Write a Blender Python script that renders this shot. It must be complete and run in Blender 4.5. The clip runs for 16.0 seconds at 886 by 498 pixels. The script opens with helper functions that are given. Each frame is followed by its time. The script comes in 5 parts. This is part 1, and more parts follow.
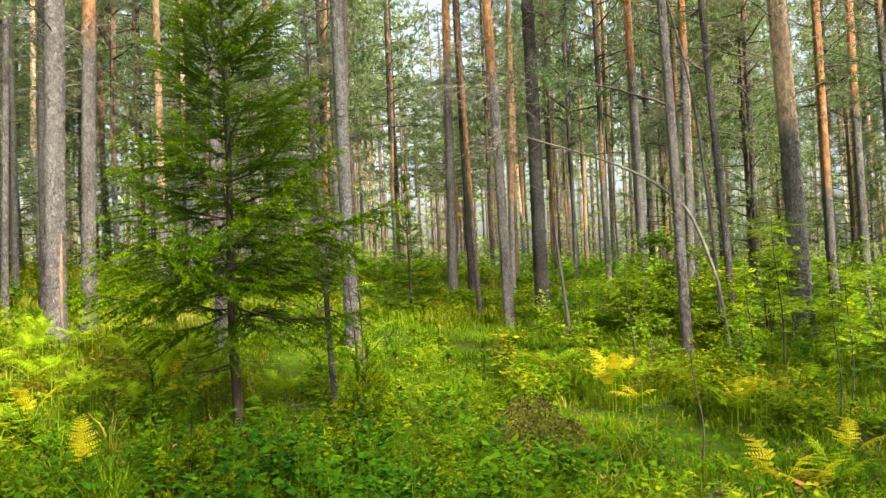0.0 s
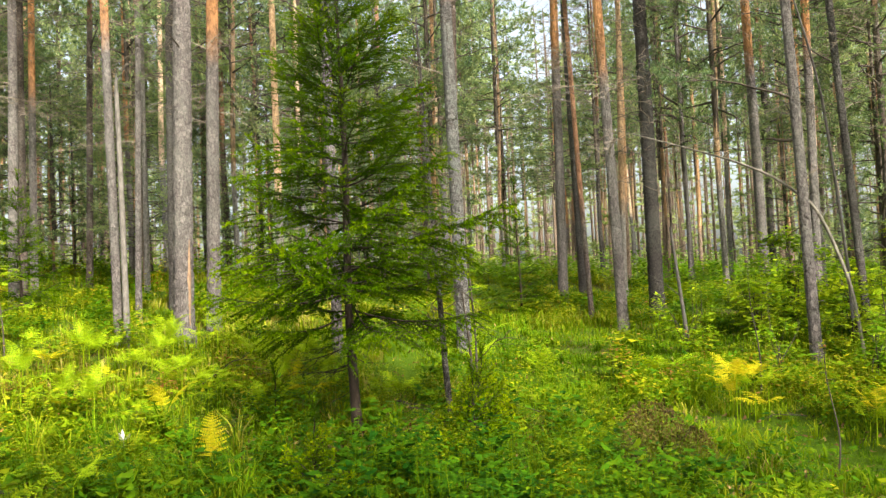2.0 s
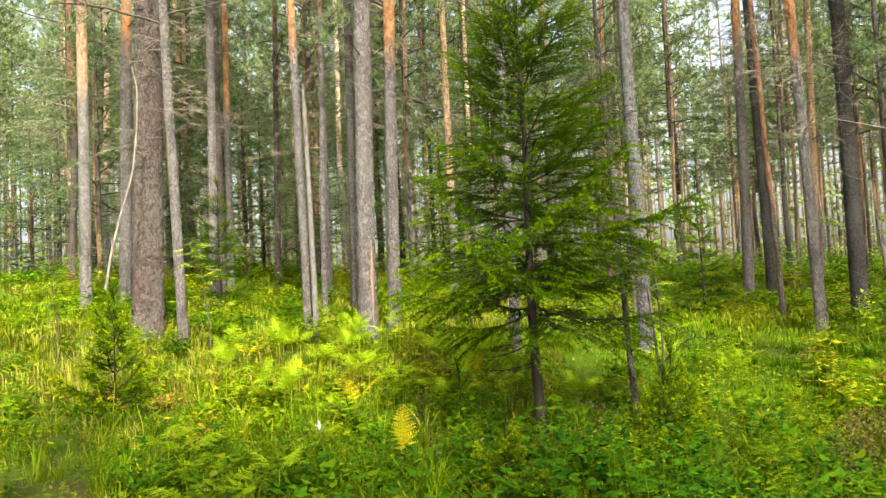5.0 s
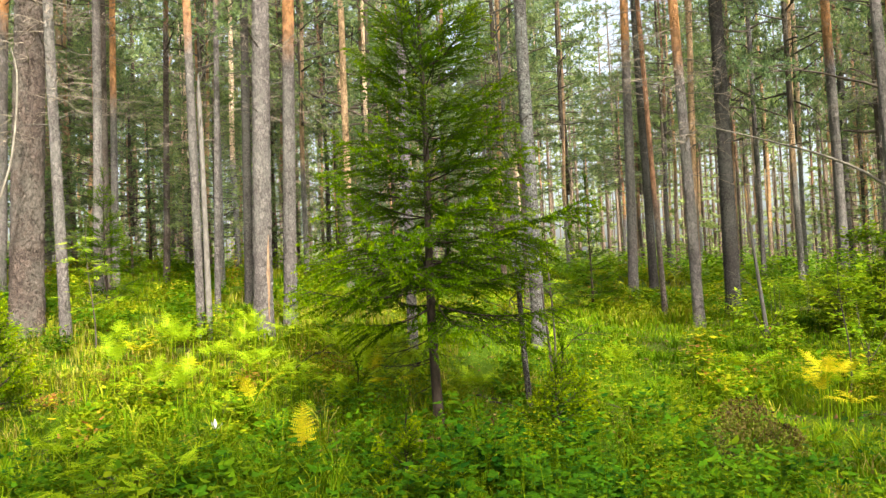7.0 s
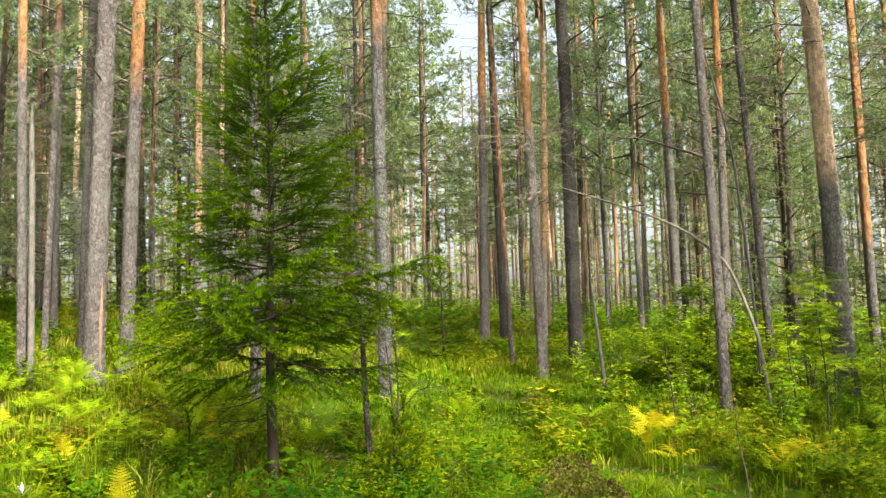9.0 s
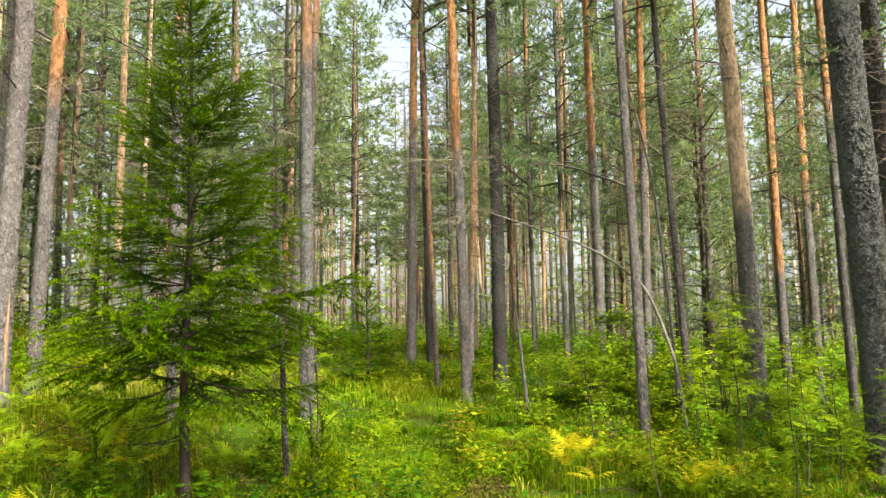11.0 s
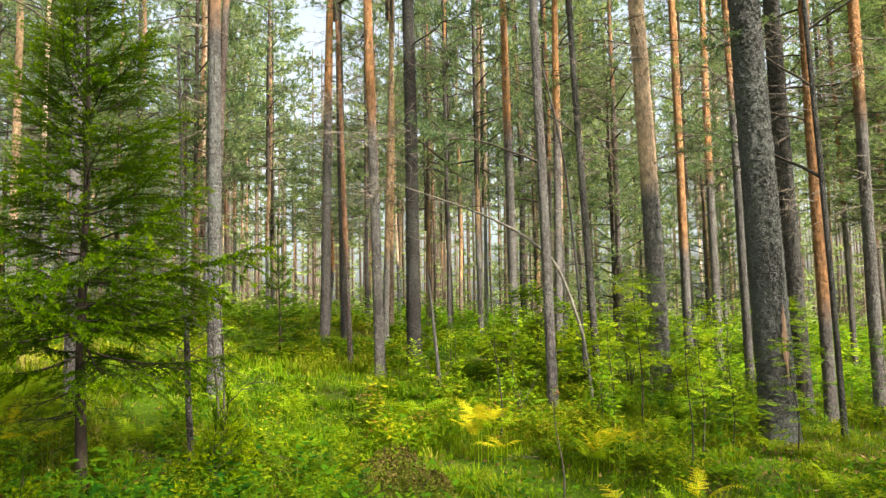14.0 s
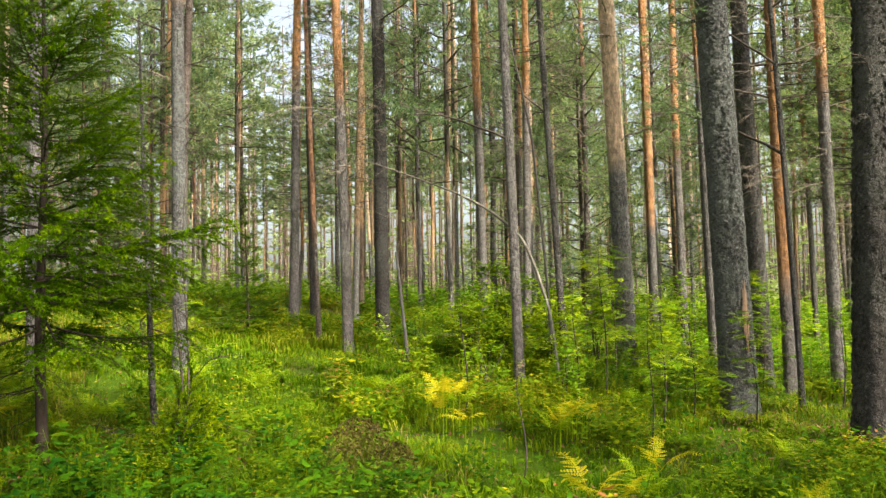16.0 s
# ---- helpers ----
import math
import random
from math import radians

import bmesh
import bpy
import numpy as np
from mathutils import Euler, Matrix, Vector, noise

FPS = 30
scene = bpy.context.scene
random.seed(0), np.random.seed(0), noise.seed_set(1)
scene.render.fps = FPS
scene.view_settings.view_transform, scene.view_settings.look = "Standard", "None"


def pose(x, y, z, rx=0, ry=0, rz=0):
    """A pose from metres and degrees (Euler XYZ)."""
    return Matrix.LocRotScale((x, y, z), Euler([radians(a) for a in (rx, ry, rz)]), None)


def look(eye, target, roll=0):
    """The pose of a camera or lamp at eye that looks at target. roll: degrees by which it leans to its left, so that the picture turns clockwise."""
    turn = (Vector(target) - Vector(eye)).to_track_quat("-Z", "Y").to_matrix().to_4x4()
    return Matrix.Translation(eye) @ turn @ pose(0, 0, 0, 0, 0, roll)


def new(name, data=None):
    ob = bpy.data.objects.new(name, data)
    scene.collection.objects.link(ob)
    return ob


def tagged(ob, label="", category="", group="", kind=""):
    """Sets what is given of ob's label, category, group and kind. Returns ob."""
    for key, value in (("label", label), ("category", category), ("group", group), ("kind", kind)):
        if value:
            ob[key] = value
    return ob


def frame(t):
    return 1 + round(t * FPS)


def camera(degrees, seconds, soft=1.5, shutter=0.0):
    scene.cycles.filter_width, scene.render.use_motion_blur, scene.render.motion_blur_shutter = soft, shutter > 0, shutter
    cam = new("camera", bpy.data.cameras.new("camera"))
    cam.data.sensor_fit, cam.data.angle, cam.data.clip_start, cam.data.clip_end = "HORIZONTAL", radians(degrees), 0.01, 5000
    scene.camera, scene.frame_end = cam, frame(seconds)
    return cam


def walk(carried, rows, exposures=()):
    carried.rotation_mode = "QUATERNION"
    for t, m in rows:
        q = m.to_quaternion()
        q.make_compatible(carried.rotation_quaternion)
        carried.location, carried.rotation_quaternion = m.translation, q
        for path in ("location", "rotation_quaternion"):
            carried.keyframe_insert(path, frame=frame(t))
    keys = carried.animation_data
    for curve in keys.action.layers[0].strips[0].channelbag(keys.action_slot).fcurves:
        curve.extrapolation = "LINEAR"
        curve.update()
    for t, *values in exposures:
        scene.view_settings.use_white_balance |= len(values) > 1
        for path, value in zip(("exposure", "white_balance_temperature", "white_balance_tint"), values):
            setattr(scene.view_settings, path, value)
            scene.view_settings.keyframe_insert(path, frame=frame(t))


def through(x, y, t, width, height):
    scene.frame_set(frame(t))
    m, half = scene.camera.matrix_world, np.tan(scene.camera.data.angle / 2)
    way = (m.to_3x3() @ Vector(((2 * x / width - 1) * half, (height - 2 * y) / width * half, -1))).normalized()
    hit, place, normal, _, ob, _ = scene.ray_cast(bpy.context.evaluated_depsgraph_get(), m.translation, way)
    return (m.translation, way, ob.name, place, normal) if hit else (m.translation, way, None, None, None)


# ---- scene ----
cam = camera(58.69, 16.0, soft=1.4)


def held(x, y, z, turn, tilt, roll):
    """The pose of a hand-held camera: degrees of turn to the left, of tilt upwards and of roll."""
    return pose(x, y, z, 90 + tilt, 0, turn) @ pose(0, 0, 0, 0, 0, roll)


PATH = [
    (0.0, held(0.075, 0.002, 1.551, 4.91, 2.25, -2.60)),
    (0.5, held(0.092, 0.004, 1.553, 6.47, 2.11, -2.77)),
    (1.0, held(0.081, 0.006, 1.551, 8.11, 2.24, -2.72)),
    (1.5, held(0.047, 0.008, 1.547, 10.19, 2.49, -2.66)),
    (2.0, held(0.007, 0.013, 1.544, 12.61, 2.85, -2.71)),
    (2.5, held(-0.035, 0.018, 1.539, 15.90, 3.19, -2.74)),
    (3.0, held(-0.072, 0.022, 1.535, 18.24, 3.34, -2.78)),
    (3.5, held(-0.098, 0.029, 1.534, 20.05, 3.43, -2.78)),
    (4.0, held(-0.108, 0.044, 1.535, 21.81, 3.49, -2.80)),
    (4.2, held(-0.107, 0.071, 1.535, 22.82, 3.42, -2.82)),
    (4.9, held(-0.153, 0.043, 1.533, 24.58, 3.39, -2.79)),
    (5.6, held(-0.221, -0.049, 1.528, 24.14, 3.28, -2.70)),
    (6.3, held(-0.235, -0.090, 1.531, 21.18, 3.06, -2.60)),
    (6.5, held(-0.223, -0.083, 1.535, 19.32, 2.92, -2.57)),
    (7.0, held(-0.195, -0.066, 1.540, 16.85, 2.76, -2.53)),
    (7.5, held(-0.146, -0.039, 1.553, 14.17, 2.97, -2.51)),
    (8.0, held(-0.091, -0.017, 1.577, 11.64, 3.75, -2.26)),
    (8.5, held(-0.046, -0.008, 1.614, 8.45, 4.72, -2.07)),
    (9.0, held(-0.020, -0.009, 1.644, 6.85, 5.44, -1.54)),
    (9.2, held(-0.008, -0.013, 1.645, 6.31, 5.73, -1.65)),
    (9.9, held(0.021, -0.009, 1.648, 4.38, 6.59, -1.27)),
    (10.6, held(0.039, 0.005, 1.619, 2.72, 7.09, -1.01)),
    (11.3, held(0.055, 0.024, 1.595, 1.07, 7.17, -0.93)),
    (11.5, held(0.062, 0.030, 1.593, 0.58, 7.17, -0.95)),
    (12.0, held(0.073, 0.041, 1.588, -0.67, 7.01, -0.96)),
    (12.5, held(0.086, 0.046, 1.580, -1.73, 6.83, -1.12)),
    (13.0, held(0.103, 0.041, 1.570, -2.49, 6.61, -1.08)),
    (13.5, held(0.119, 0.042, 1.555, -3.21, 6.10, -1.15)),
    (14.0, held(0.126, 0.053, 1.534, -4.11, 5.52, -1.13)),
    (14.5, held(0.133, 0.058, 1.510, -4.80, 5.06, -1.19)),
    (15.0, held(0.147, 0.052, 1.496, -5.30, 4.64, -1.22)),
    (15.5, held(0.171, 0.043, 1.490, -5.66, 4.19, -1.21)),
    (16.0, held(0.202, 0.038, 1.475, -6.04, 4.02, -1.29)),
]
EXPOSURES = [(0.0, 1.56, 6600, 5), (4.0, 1.58, 6600, 5), (7.0, 1.62, 6600, 5), (9.2, 1.58, 6600, 5), (13.0, 1.57, 6600, 5), (16.0, 1.49, 6600, 5)]  # one white balance for the whole clip
walk(cam, PATH, EXPOSURES)

# ---- world, sun, exposure ----
world = bpy.data.worlds.new("sky")
world.use_nodes = True
scene.world = world
SUN_ELEVATION, SUN_AZIMUTH = radians(44), radians(138)  # azimuth clockwise from +y
sky = world.node_tree.nodes.new("ShaderNodeTexSky")
sky.sky_type = "NISHITA"
sky.sun_disc = False
sky.sun_elevation = SUN_ELEVATION
sky.sun_rotation = SUN_AZIMUTH
sky.air_density, sky.dust_density, sky.ozone_density = 1.0, 6.0, 0.6
haze = world.node_tree.nodes.new("ShaderNodeHueSaturation")  # thin bright cloud takes most of the blue out
haze.inputs["Saturation"].default_value = 0.5
world.node_tree.links.new(sky.outputs[0], haze.inputs["Color"])
world.node_tree.links.new(haze.outputs[0], world.node_tree.nodes["Background"].inputs[0])
world.node_tree.nodes["Background"].inputs[1].default_value = 0.15
sun_light = bpy.data.lights.new("sun", "SUN")
sun_light.energy, sun_light.angle, sun_light.color = 5.0, radians(2.5), (1.0, 0.95, 0.84)
sun = new("sun", sun_light)
sun.matrix_world = look((0, 0, 0), (-math.sin(SUN_AZIMUTH) * math.cos(SUN_ELEVATION), -math.cos(SUN_AZIMUTH) * math.cos(SUN_ELEVATION), -math.sin(SUN_ELEVATION)))

# ---- materials ----
rng = np.random.default_rng(7)


class Nodes:
    """A small helper to write node materials in few lines."""

    def __init__(self, name):
        self.mat = bpy.data.materials.new(name)
        self.mat.use_nodes = True
        self.tree = self.mat.node_tree
        self.bsdf = self.tree.nodes["Principled BSDF"]
        self.out = self.tree.nodes["Material Output"]

    def node(self, kind, **inputs):
        n = self.tree.nodes.new(kind)
        for key, value in inputs.items():
            self.put(n, key, value)
        return n

    def put(self, n, key, value):
        socket = n.inputs[int(key[1:])] if key[0] == "i" and key[1:].isdigit() else n.inputs[key]
        if isinstance(value, bpy.types.NodeSocket):
            self.tree.links.new(value, socket)
        else:
            socket.default_value = value

    def ramp(self, fac, *stops):
        n = self.tree.nodes.new("ShaderNodeValToRGB")
        els = n.color_ramp.elements
        while len(els) < len(stops):
            els.new(0.5)
        for e, (p, c) in zip(els, stops):
            e.position, e.color = p, (*c, 1)
        self.tree.links.new(fac, n.inputs[0])
        return n.outputs[0]

    def mix(self, fac, a, b, blend="MIX"):
        n = self.tree.nodes.new("ShaderNodeMix")
        n.data_type, n.blend_type = "RGBA", blend
        for socket, value in ((n.inputs[0], fac), (n.inputs[6], a), (n.inputs[7], b)):
            if isinstance(value, bpy.types.NodeSocket):
                self.tree.links.new(value, socket)
            elif isinstance(value, (int, float)):
                socket.default_value = value
            else:
                socket.default_value = (*value, 1)
        return n.outputs[2]

    def math(self, op, a, b=0.0):
        n = self.tree.nodes.new("ShaderNodeMath")
        n.operation = op
        for socket, value in zip(n.inputs, (a, b)):
            if isinstance(value, bpy.types.NodeSocket):
                self.tree.links.new(value, socket)
            else:
                socket.default_value = value
        return n.outputs[0]

    def coords(self, scale=(1, 1, 1)):
        c = self.tree.nodes.new("ShaderNodeTexCoord")
        m = self.tree.nodes.new("ShaderNodeMapping")
        m.inputs["Scale"].default_value = scale
        self.tree.links.new(c.outputs["Object"], m.inputs[0])
        return m.outputs[0]

    def noise(self, vec, scale, detail=4.0, rough=0.6):
        n = self.node("ShaderNodeTexNoise", Vector=vec, Scale=scale, Detail=detail, Roughness=rough)
        return n.outputs[0]

    def attribute(self, name):
        n = self.tree.nodes.new("ShaderNodeAttribute")
        n.attribute_name = name
        return n.outputs["Fac"]

    def bump(self, height, strength, distance):
        n = self.node("ShaderNodeBump", Strength=strength, Distance=distance, Height=height)
        self.tree.links.new(n.outputs[0], self.bsdf.inputs["Normal"])


def bark(name, low, crack, high, plate=20.0, lichen=(0.22, 0.22, 0.19), lichen_amount=0.25, relief=0.02, scaly=0.5, tall=0.6):
    """Pine bark: cracked plates low down, thin orange flakes where the attribute 'upper' is 1."""
    m = Nodes(name)
    vec = m.coords((1, 1, tall))
    info = m.tree.nodes.new("ShaderNodeObjectInfo").outputs["Random"]
    wave = m.node("ShaderNodeVectorMath", i0=m.node("ShaderNodeTexNoise", Vector=vec, Scale=7.0).outputs[1], i1=(0.09, 0.09, 0.09))
    wave.operation = "MULTIPLY"
    vor = m.tree.nodes.new("ShaderNodeTexVoronoi")
    vor.feature = "DISTANCE_TO_EDGE"
    m.put(vor, "Vector", m.node("ShaderNodeVectorMath", i0=vec, i1=wave.outputs[0]).outputs[0])
    m.put(vor, "Scale", plate)
    edge = m.ramp(vor.outputs[0], (0.0, (0.35,) * 3), (0.09, (1, 1, 1)))
    grain = m.noise(vec, 38.0, 6.0, 0.7)
    broad = m.noise(m.coords((1, 1, 0.6)), 2.3, 3.0)
    grain = m.ramp(grain, (0.32, (0, 0, 0)), (0.68, (1, 1, 1)))
    plates = m.mix(grain, [c * 0.6 for c in low], [min(1, c * 1.4) for c in low])
    cell = m.tree.nodes.new("ShaderNodeTexVoronoi")
    m.put(cell, "Vector", m.node("ShaderNodeVectorMath", i0=vec, i1=wave.outputs[0]).outputs[0])
    m.put(cell, "Scale", plate)
    piece = m.node("ShaderNodeSeparateColor", Color=cell.outputs["Color"]).outputs[0]
    plates = m.node("ShaderNodeHueSaturation", Color=plates, Value=m.math("ADD", 1 - scaly * 0.5, m.math("MULTIPLY", piece, scaly))).outputs[0]
    plates = m.mix(edge, crack, plates)
    lic = m.ramp(m.math("ADD", broad, m.math("MULTIPLY", grain, 0.25)), (0.56, (0, 0, 0)), (0.72, (lichen_amount,) * 3))
    plates = m.mix(lic, plates, lichen)
    flakes = m.mix(m.ramp(m.noise(m.coords((1, 1, 0.45)), 17.0, 6.0, 0.75), (0.36, (0, 0, 0)), (0.6, (1, 1, 1))), [c * 0.45 for c in high], [min(1, c * 1.25) for c in high])
    flakes = m.mix(m.ramp(m.noise(m.coords((1, 1, 0.3)), 3.5, 4.0, 0.65), (0.5, (0, 0, 0)), (0.68, (0.55,) * 3)), flakes, [0.5 * a + 0.1 * b for a, b in zip(low, high)])
    up = m.attribute("upper")
    up = m.ramp(m.math("ADD", up, m.math("MULTIPLY", m.math("SUBTRACT", broad, 0.5), 0.7)), (0.3, (0, 0, 0)), (0.7, (1, 1, 1)))
    col = m.mix(up, plates, flakes)
    hsv = m.node("ShaderNodeHueSaturation", Color=col, Value=m.math("ADD", 0.82, m.math("MULTIPLY", info, 0.36)))
    m.put(m.bsdf, "Base Color", hsv.outputs[0])
    m.put(m.bsdf, "Roughness", 0.9)
    m.put(m.bsdf, "Specular IOR Level", 0.2)
    m.bump(m.math("ADD", m.math("ADD", m.math("MULTIPLY", edge, 0.7), m.math("MULTIPLY", piece, scaly)), grain), 1.0, relief)
    return m.mat


def leafy(name, stops, gloss=0.45, through=0.45, spread=0.5, by_tone=True, shine=0.15):
    """Leaves, needles and grass: tone along a ramp, random per leaf and per plant, light shining through."""
    m = Nodes(name)
    geo = m.tree.nodes.new("ShaderNodeNewGeometry").outputs["Random Per Island"]
    info = m.tree.nodes.new("ShaderNodeObjectInfo").outputs["Random"]
    shift = m.math("MULTIPLY", m.math("SUBTRACT", m.math("ADD", m.math("MULTIPLY", geo, 0.65), m.math("MULTIPLY", info, 0.35)), 0.5), spread)
    base = m.attribute("tone") if by_tone else 0.5
    col = m.ramp(m.math("ADD", base, shift), *stops)
    value = m.math("ADD", 0.72, m.math("MULTIPLY", m.noise(m.coords(), 5.0, 2.0), 0.56))
    col = m.node("ShaderNodeHueSaturation", Color=col, Value=value).outputs[0]
    m.put(m.bsdf, "Base Color", col)
    m.put(m.bsdf, "Roughness", gloss)
    m.put(m.bsdf, "Specular IOR Level", shine)
    tr = m.node("ShaderNodeBsdfTranslucent", Color=m.mix(0.5, col, (1.0, 0.97, 0.12), "MULTIPLY"))
    mx = m.node("ShaderNodeMixShader", i0=through, i1=m.bsdf.outputs[0], i2=tr.outputs[0])
    m.tree.links.new(mx.outputs[0], m.out.inputs[0])
    return m.mat


def plain_wood(name, a, b, scale=20.0):
    m = Nodes(name)
    n = m.noise(m.coords((1, 1, 0.4)), scale, 5.0, 0.7)
    m.put(m.bsdf, "Base Color", m.mix(m.ramp(n, (0.3, (0, 0, 0)), (0.7, (1, 1, 1))), a, b))
    m.put(m.bsdf, "Roughness", 0.85)
    m.put(m.bsdf, "Specular IOR Level", 0.2)
    m.bump(n, 0.6, 0.006)
    return m.mat


def soil():
    m = Nodes("forest_floor")
    vec = m.coords()
    big, mid, fine = m.noise(vec, 0.45, 4.0), m.noise(vec, 3.5, 5.0), m.noise(vec, 45.0, 5.0, 0.7)
    moss = m.mix(fine, (0.022, 0.05, 0.002), (0.1, 0.17, 0.004))
    litter = m.mix(fine, (0.035, 0.025, 0.012), (0.16, 0.11, 0.05))
    where = m.ramp(m.math("ADD", m.math("MULTIPLY", big, 0.6), m.math("MULTIPLY", mid, 0.5)), (0.56, (0, 0, 0)), (0.72, (1, 1, 1)))
    m.put(m.bsdf, "Base Color", m.mix(where, moss, litter))
    m.put(m.bsdf, "Roughness", 0.95)
    m.put(m.bsdf, "Specular IOR Level", 0.1)
    m.bump(m.math("ADD", fine, mid), 1.0, 0.05)
    return m.mat


ORANGE, PALE_ORANGE = (0.42, 0.2, 0.085), (0.46, 0.29, 0.17)
BARK = {
    "grey": bark("grey_pine_bark", (0.135, 0.112, 0.106), (0.045, 0.038, 0.036), ORANGE),
    "red": bark("red_brown_pine_bark", (0.105, 0.075, 0.063), (0.035, 0.025, 0.022), (0.3, 0.15, 0.085)),
    "dark": bark("dark_pine_bark", (0.065, 0.054, 0.049), (0.022, 0.019, 0.018), (0.26, 0.14, 0.08), lichen_amount=0.2, plate=28.0, tall=0.8),
    # pale bark; on lit trunks it carries the sunlight in its colour
    "pale": bark("pale_pine_bark", (0.2, 0.175, 0.16), (0.1, 0.085, 0.075), PALE_ORANGE),
    "pink": bark("pinkish_pine_bark", (0.15, 0.135, 0.13), (0.05, 0.042, 0.04), (0.72, 0.5, 0.34)),
    # lighter, warmer bark: sun on the far trunks is put into its colour
    "rosy": bark("warm_pine_bark", (0.185, 0.125, 0.09), (0.085, 0.058, 0.042), (0.44, 0.25, 0.13), lichen_amount=0.15),
    "mottled": bark("mottled_grey_bark", (0.115, 0.102, 0.096), (0.035, 0.03, 0.028), (0.3, 0.16, 0.085), lichen=(0.23, 0.24, 0.22), lichen_amount=0.4, relief=0.03, scaly=0.7, tall=0.8),
    "flaky": bark("flaky_lichened_bark", (0.125, 0.117, 0.11), (0.06, 0.053, 0.049), ORANGE, plate=34.0, lichen=(0.24, 0.26, 0.22), lichen_amount=0.3, relief=0.03, scaly=0.75, tall=1.0),
}
# deep shade on the spruce trunk is put into this dark colour
SPRUCE_BARK = plain_wood("spruce_bark", (0.012, 0.008, 0.006), (0.045, 0.03, 0.021), 35.0)
DEAD_WOOD = plain_wood("grey_dead_wood", (0.055, 0.046, 0.04), (0.16, 0.14, 0.125), 25.0)
DARK_WOOD = plain_wood("dark_branch_wood", (0.035, 0.027, 0.021), (0.105, 0.08, 0.062), 25.0)
PALE_WOOD = plain_wood("pale_peeled_wood", (0.075, 0.062, 0.05), (0.25, 0.215, 0.175), 16.0)
TWIG_WOOD = plain_wood("fine_dead_twigs", (0.11, 0.085, 0.065), (0.27, 0.215, 0.165), 6.0)
TORN_WOOD = plain_wood("torn_bare_wood", (0.1, 0.065, 0.045), (0.27, 0.165, 0.1), 30.0)
FLOOR = soil()
NEEDLES = leafy("pine_needles", ((0.0, (0.048, 0.09, 0.045)), (0.5, (0.155, 0.222, 0.1)), (1.0, (0.36, 0.41, 0.165))), 0.6, 0.48, 0.85)
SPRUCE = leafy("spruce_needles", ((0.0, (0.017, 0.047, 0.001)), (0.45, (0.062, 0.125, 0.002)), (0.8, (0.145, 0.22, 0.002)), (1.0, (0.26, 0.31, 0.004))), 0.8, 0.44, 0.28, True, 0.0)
GRASS = leafy("grass_blades", ((0.0, (0.035, 0.1, 0.004)), (0.45, (0.12, 0.2, 0.004)), (0.75, (0.25, 0.265, 0.012)), (1.0, (0.33, 0.26, 0.08))), 0.6, 0.36, 0.6, True, 0.02)
HERB = leafy("herb_leaves", ((0.0, (0.014, 0.065, 0.004)), (0.4, (0.065, 0.15, 0.003)), (0.75, (0.21, 0.25, 0.005)), (0.93, (0.4, 0.33, 0.012)), (1.0, (0.3, 0.13, 0.04))), 0.5, 0.36, 0.47, True, 0.05)
FERN = leafy("green_fern", ((0.0, (0.12, 0.24, 0.008)), (0.5, (0.27, 0.385, 0.01)), (1.0, (0.46, 0.5, 0.015))), 0.6, 0.5, 0.5, True, 0.05)
FERN_YELLOW = leafy("yellow_fern", ((0.0, (0.28, 0.36, 0.01)), (0.5, (0.54, 0.46, 0.014)), (1.0, (0.66, 0.46, 0.025))), 0.6, 0.5, 0.5, True, 0.05)
SAPLING = leafy("sapling_leaves", ((0.0, (0.03, 0.095, 0.006)), (0.5, (0.125, 0.235, 0.007)), (1.0, (0.36, 0.43, 0.014))), 0.5, 0.45, 0.5, True, 0.04)
DRY = leafy("dry_shrub_leaves", ((0.0, (0.05, 0.034, 0.014)), (0.5, (0.17, 0.12, 0.03)), (1.0, (0.17, 0.21, 0.015))), 0.7, 0.3)
LITTER = leafy("leaf_litter", ((0.0, (0.06, 0.03, 0.015)), (0.5, (0.17, 0.09, 0.035)), (1.0, (0.3, 0.2, 0.08))), 0.8, 0.15)
PETAL = leafy("withered_white_leaf", ((0.0, (0.42, 0.42, 0.39)), (1.0, (0.6, 0.6, 0.57))), 0.6, 0.3, by_tone=False)


